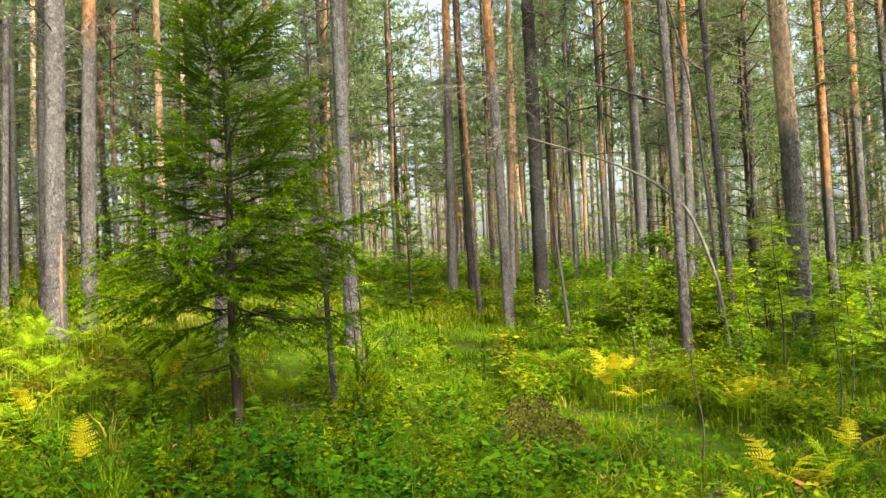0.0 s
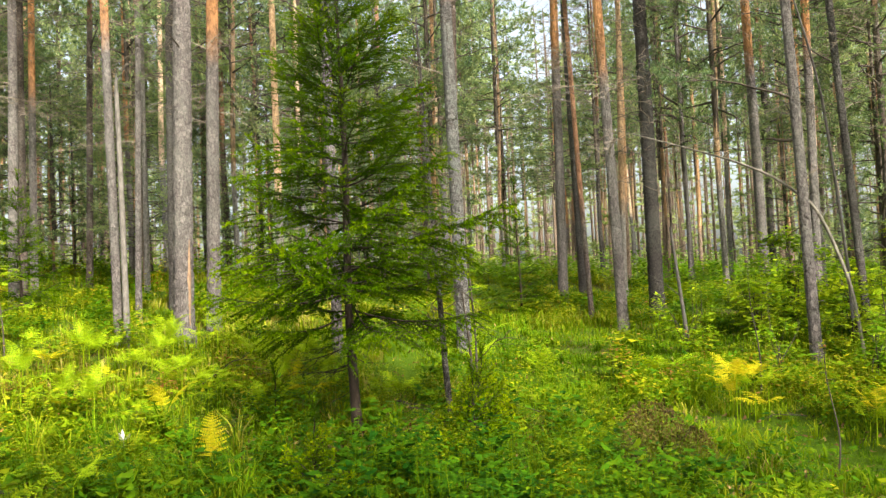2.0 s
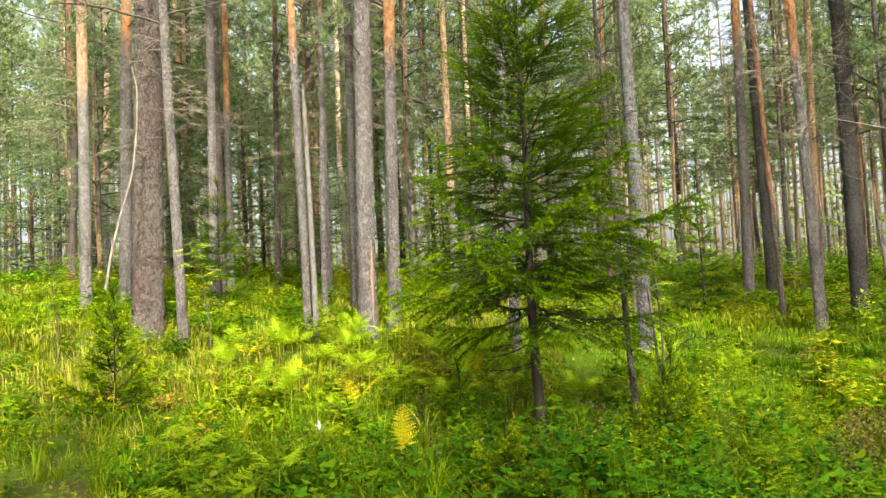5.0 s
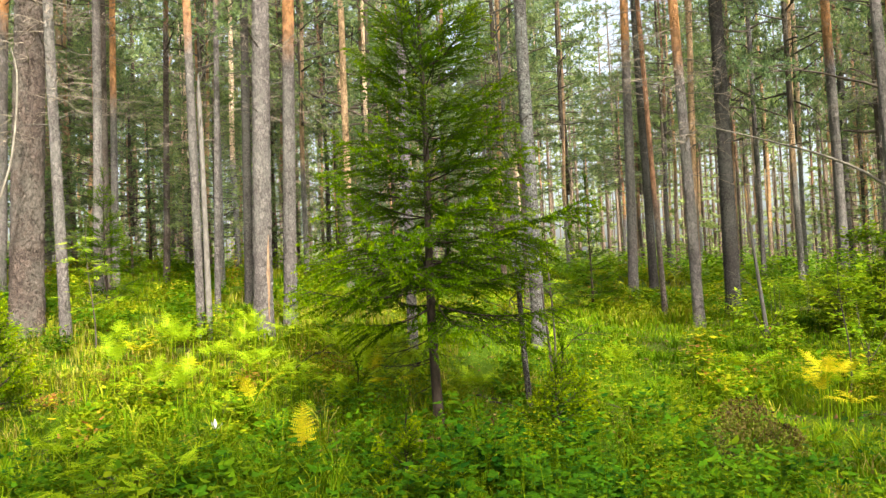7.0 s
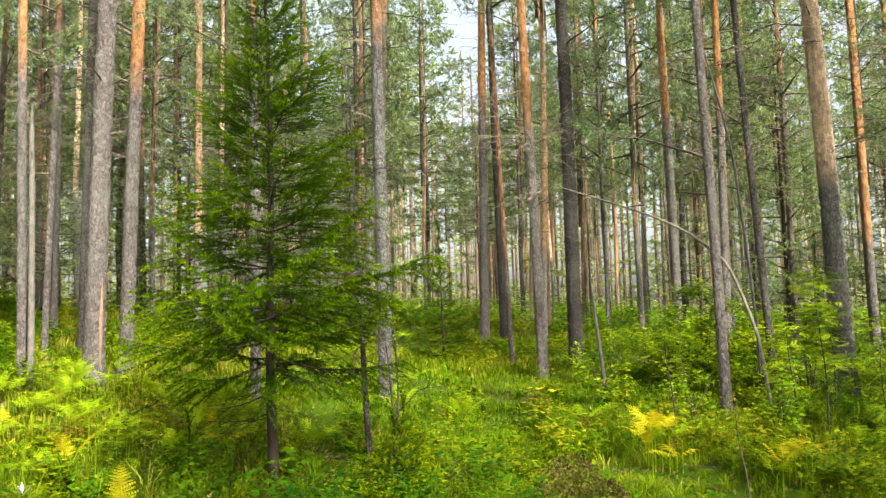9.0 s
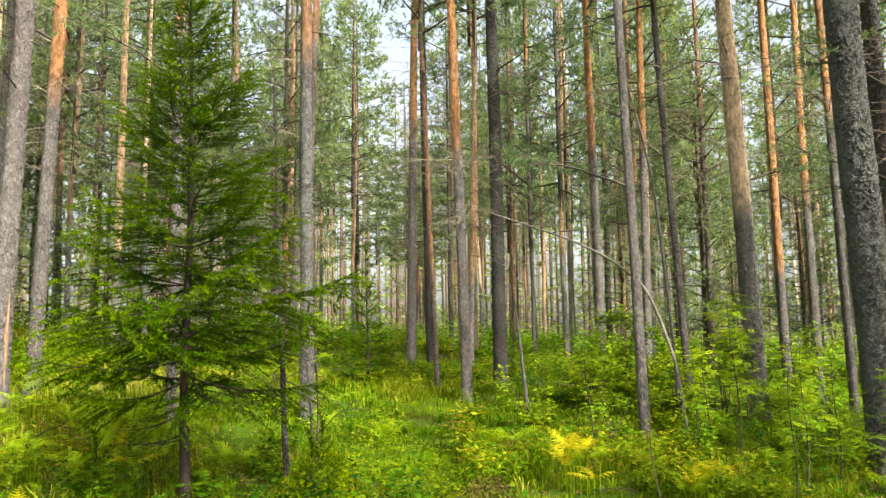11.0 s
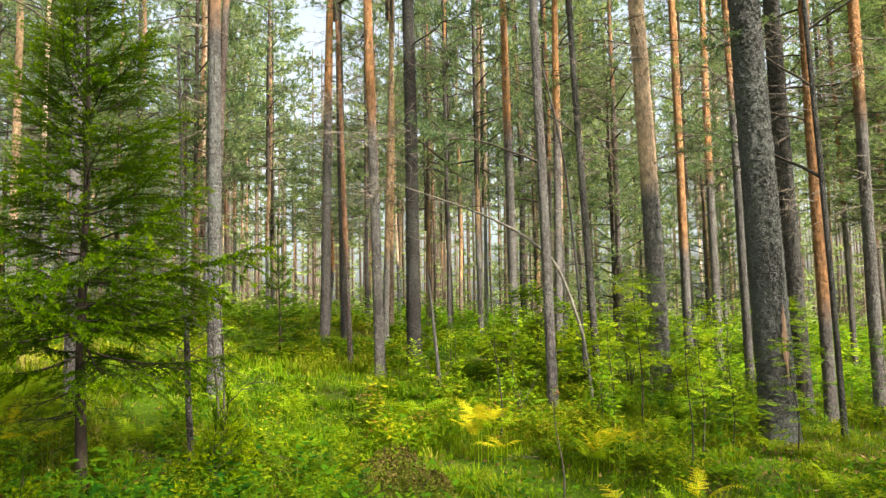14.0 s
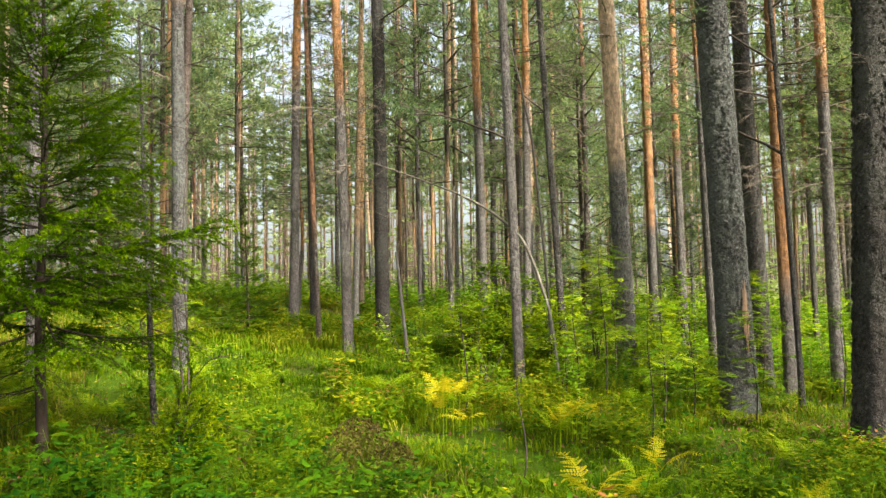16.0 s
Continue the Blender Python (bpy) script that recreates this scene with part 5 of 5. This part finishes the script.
sapling(4.3, 8.0, 1.2, 260, 0.06, 0.55, "leafy green rowan sapling among ferns", tone=0.55, seed=12)
sapling(5.6, 10.3, 1.5, 300, 0.06, 0.6, "leafy green rowan sapling among ferns", tone=0.6, seed=13)
sapling(6.3, 9.6, 1.3, 300, 0.06, 0.6, "leafy green rowan sapling among ferns", tone=0.5, seed=14)
sapling(5.0, 12.4, 1.6, 400, 0.065, 0.7, "leafy yellow-green deciduous shrub", "shrub", 4, 0.7, "shrub", 0.1, seed=15)
sapling(6.0, 13.5, 1.6, 400, 0.065, 0.8, "leafy green deciduous shrub", "shrub", 4, 0.65, "shrub", 0.1, seed=16)
sapling(-1.55, 8.2, 2.6, 170, 0.055, 0.45, "slender sapling with fresh green leaves", tone=0.65, bare=0.45, seed=17)
sapling(-8.6, 6.9, 1.3, 220, 0.06, 0.5, "leafy yellow-green sapling by pines", tone=0.75, seed=18)
sapling(0.8, 10.9, 0.8, 260, 0.055, 0.5, "low light green leafy shrub", "shrub", 4, 0.7, "shrub", 0.1, seed=19)
sapling(1.7, 9.6, 0.9, 260, 0.055, 0.5, "low light green leafy shrub", "shrub", 4, 0.6, "shrub", 0.1, seed=20)
sapling(2.5, 9.0, 0.9, 240, 0.055, 0.5, "low green shrub among grass", "shrub", 4, 0.5, "shrub", 0.1, seed=21)


sapling(1.9, 12.1, 0.95, 420, 0.06, 0.6, "low yellow-green leafy shrub", "shrub", 5, 0.9, "shrub", 0.1, seed=22)
sapling(2.6, 11.7, 1.1, 420, 0.06, 0.6, "low yellow-green leafy shrub", "shrub", 5, 0.85, "shrub", 0.1, seed=23)
sapling(3.2, 12.2, 1.2, 420, 0.06, 0.65, "low yellow-green leafy shrub", "shrub", 5, 0.85, "shrub", 0.1, seed=24)
sapling(4.6, 11.4, 1.1, 380, 0.06, 0.6, "low yellow-green leafy shrub", "shrub", 5, 0.8, "shrub", 0.1, seed=25)


def herb_leaf_mesh(leaflets, seed, tone):
    """A toothed leaf along +x, single or of three leaflets, folded a little along its rib."""
    r = np.random.default_rng(seed)
    b = Build()
    b.tube([(0, 0, 0), (0.3, 0, 0.03), (0.55, 0, 0.02)], [0.012, 0.009, 0.006], 3, 0, 0.5)
    for k in range(leaflets):
        a = 0.0 if k == 0 else (0.95 if k == 1 else -0.95)
        start = np.array([0.45, 0, 0.02]) if k == 0 else np.array([0.36, 0, 0.03])
        size = 0.55 if k == 0 else 0.42
        t = np.linspace(0, 1, 7)
        half = 0.33 * np.sin(np.pi * t ** 0.75) * (1 + 0.14 * (np.arange(7) % 2))
        rib = np.stack([t, np.zeros(7), 0.12 * np.sin(t * 2.6) - 0.16 * t * t], -1)
        left = rib + np.stack([np.zeros(7) + 0.04, half, -0.35 * half], -1)
        right = rib + np.stack([np.zeros(7) + 0.04, -half, -0.35 * half], -1)
        v = np.concatenate([rib, left, right]) * size
        c, s_ = math.cos(a), math.sin(a)
        v = v @ np.array([[c, s_, 0], [-s_, c, 0], [0, 0, 1]]) + start
        i = np.arange(6)
        b.add(v, np.concatenate([np.stack([i, i + 1, 8 + i, 7 + i], -1), np.stack([i + 1, i, 14 + i, 15 + i], -1)]), 0, tone + r.normal(0, 0.06))
    return b.mesh("leaf", HERB)


HERB_LEAVES = {"raspberry": [herb_leaf_mesh(3, k, 0.2) for k in range(3)], "broad": [herb_leaf_mesh(1, 5 + k, 0.42) for k in range(3)]}


def leafy_plant(x, y, tall, leaf, count, kind):
    label = {"raspberry": "raspberry cane with dark green leaves", "broad": "broad-leaved woodland plant with green leaves"}[kind]
    root = thing("woodland_plant", pose(x, y, float(height(x, y)) - 0.02, 0, 0, ferny.uniform(0, 360)), label, "plant", "woodland plants")
    b = Build()
    bow = ferny.uniform(-0.12, 0.12)
    z = np.linspace(0, tall, 6)
    b.tube(np.stack([bow * (z / tall) ** 2, 0 * z, z], -1), np.linspace(0.005, 0.002, 6), 4)
    part("stem", b.mesh("stem", HERB), root)
    for k in range(count):
        h = tall * (0.3 + 0.7 * (k + 0.5) / count)
        at = pose(bow * (h / tall) ** 2, 0, h, 0, 0, k * 137.5 + ferny.uniform(-20, 20)) @ pose(0, 0, 0, ferny.uniform(-15, 15), ferny.uniform(-30, 12), 0)
        part("leaf", ferny.choice(HERB_LEAVES[kind]), root, at @ Matrix.Scale(leaf * (1.15 - 0.5 * k / count) * ferny.uniform(0.8, 1.15), 4))


for k in range(46):
    leafy_plant(-1.7 + ferny.gauss(0, 0.7), 4.85 + ferny.gauss(0, 0.55), ferny.uniform(0.35, 0.62), ferny.uniform(0.13, 0.18), ferny.choice((6, 7, 8)), "raspberry")
for k in range(26):
    px, py = ferny.uniform(-4.2, 2.6), ferny.uniform(4.2, 7.6)
    if abs(px - 0.15) < 0.55 and 4.9 < py < 6.6:
        px -= 1.4
    leafy_plant(px, py, ferny.uniform(0.3, 0.5), ferny.uniform(0.1, 0.15), ferny.choice((6, 7, 8)), "broad")


def dry_mound(x, y, wide, tall):
    """A mound of dry twigs and browned leaves."""
    root = thing("dry_shrub", pose(x, y, float(height(x, y)) - 0.02), "browned dry shrub forming a low mound", "shrub")
    b = Build()
    for k in range(260):
        a, q = rng.uniform(0, 6.28), rng.random() ** 0.5
        limb(b, (0.4 * q * wide * math.cos(a), 0.4 * q * wide * math.sin(a), 0), a + rng.normal(0, 0.6), tall * rng.uniform(0.3, 0.48), 2.3 - q * 1.1, 0.4, 0.0035, 3, 5)
    part("brushwood", b.mesh("brushwood", DARK_WOOD), root)
    b = Build()
    m = 3200
    a, q = rng.uniform(0, 6.28, m), rng.random(m) ** 0.5
    c = np.stack([q * wide * np.cos(a), q * wide * np.sin(a), tall * np.sqrt(np.maximum(0.02, 1 - q * q)) * rng.uniform(0.35, 1.08, m)], -1)
    d = sphere(m)
    blades(b, c, d, unit(np.cross(d, sphere(m))), 0.032, 0.016, 0.1, 0, np.clip(1.1 - 1.3 * c[:, 2] / tall + rng.normal(0.35, 0.25, m), 0, 1))
    d = unit(np.stack([rng.normal(0, 0.5, 90), rng.normal(0, 0.5, 90), np.ones(90)], -1))
    a, q = rng.uniform(0, 6.28, 90), wide * rng.random(90) ** 0.5
    part("foliage", b.mesh("foliage", DRY), root)
    b = Build()
    spikes(b, np.stack([q * np.cos(a), q * np.sin(a), 0 * q + 0.04], -1), d, unit(np.cross(d, sphere(90))), tall * rng.uniform(0.7, 1.25, 90), 0.009, 0, rng.uniform(0.3, 0.8, 90))
    part("grass_tuft", b.mesh("grass_tuft", GRASS), root)


dry_mound(0.17, 6.2, 0.33, 0.54)
dry_mound(0.46, 6.35, 0.2, 0.32)

# the one pale, curled leaf that stands out on the near floor
root = thing("withered_leaf", pose(-4.03, 5.77, float(height(-4.03, 5.77)) + 0.28), "curled whitish withered leaf on a stalk", "leaf")
b = Build()
blades(b, np.zeros((4, 3)), unit(np.array([[0.7, 0, 0.6], [-0.6, 0.3, 0.5], [0.1, -0.7, 0.7], [-0.2, 0.2, 0.9]])), unit(np.array([[0.2, 1, 0], [0.5, 1, 0.2], [1, 0.1, 0.1], [1, 0.6, 0]])), 0.1, 0.035, 0.3)
part("blade", b.mesh("blade", PETAL), root)
b = Build()
b.tube([(0, 0, -0.3), (0.01, 0, -0.1), (0, 0, 0.01)], [0.004, 0.003, 0.003], 5)
part("stalk", b.mesh("stalk", DEAD_WOOD), root)

# fallen leaves and needles
x, y, r = scatter(9000, 2.3, 14)
for px, py, wide in ((1.1, 4.7, 0.4), (-2.35, 6.8, 0.5), (5.2, 7.6, 0.9), (-3.3, 4.3, 0.5)):  # trodden spots and the foot of the spruce
    x, y = np.append(x, rng.normal(px, wide, 1300)), np.append(y, rng.normal(py, wide, 1300))
b = Build()
az = rng.uniform(0, 2 * np.pi, len(x))
flat = np.stack([np.cos(az), np.sin(az), rng.normal(0.1, 0.25, len(x))], -1)
leaves6(b, np.stack([x, y, height(x, y) + rng.uniform(0.005, 0.06, len(x))], -1), unit(flat), unit(np.stack([-np.sin(az), np.cos(az), rng.normal(0, 0.3, len(x))], -1)), rng.uniform(0.03, 0.08, len(x)), rng.uniform(0.012, 0.04, len(x)), 0.4, 0, rng.random(len(x)))
tagged(new("leaf_litter", b.mesh("leaf_litter", LITTER)), "brown fallen leaves and needles on the ground", "litter", kind="stuff")

# fallen twigs
for k in range(30):
    x, y = ferny.uniform(-4.8, 3.0), ferny.uniform(3.3, 8.5)
    if k > 17:
        x, y = ferny.uniform(-4.6, -2.4), ferny.uniform(4.0, 5.6)
    root = thing("fallen_twig", pose(x, y, float(height(x, y)) + 0.05, ferny.uniform(-12, 12), ferny.uniform(-15, 5), ferny.uniform(0, 360)), "dry brown twig fallen on the forest floor", "twig", "fallen twigs")
    part("stick", ferny.choice(DEAD_BRANCHES[::2]), root, Matrix.Scale(ferny.uniform(0.4, 0.9), 4))
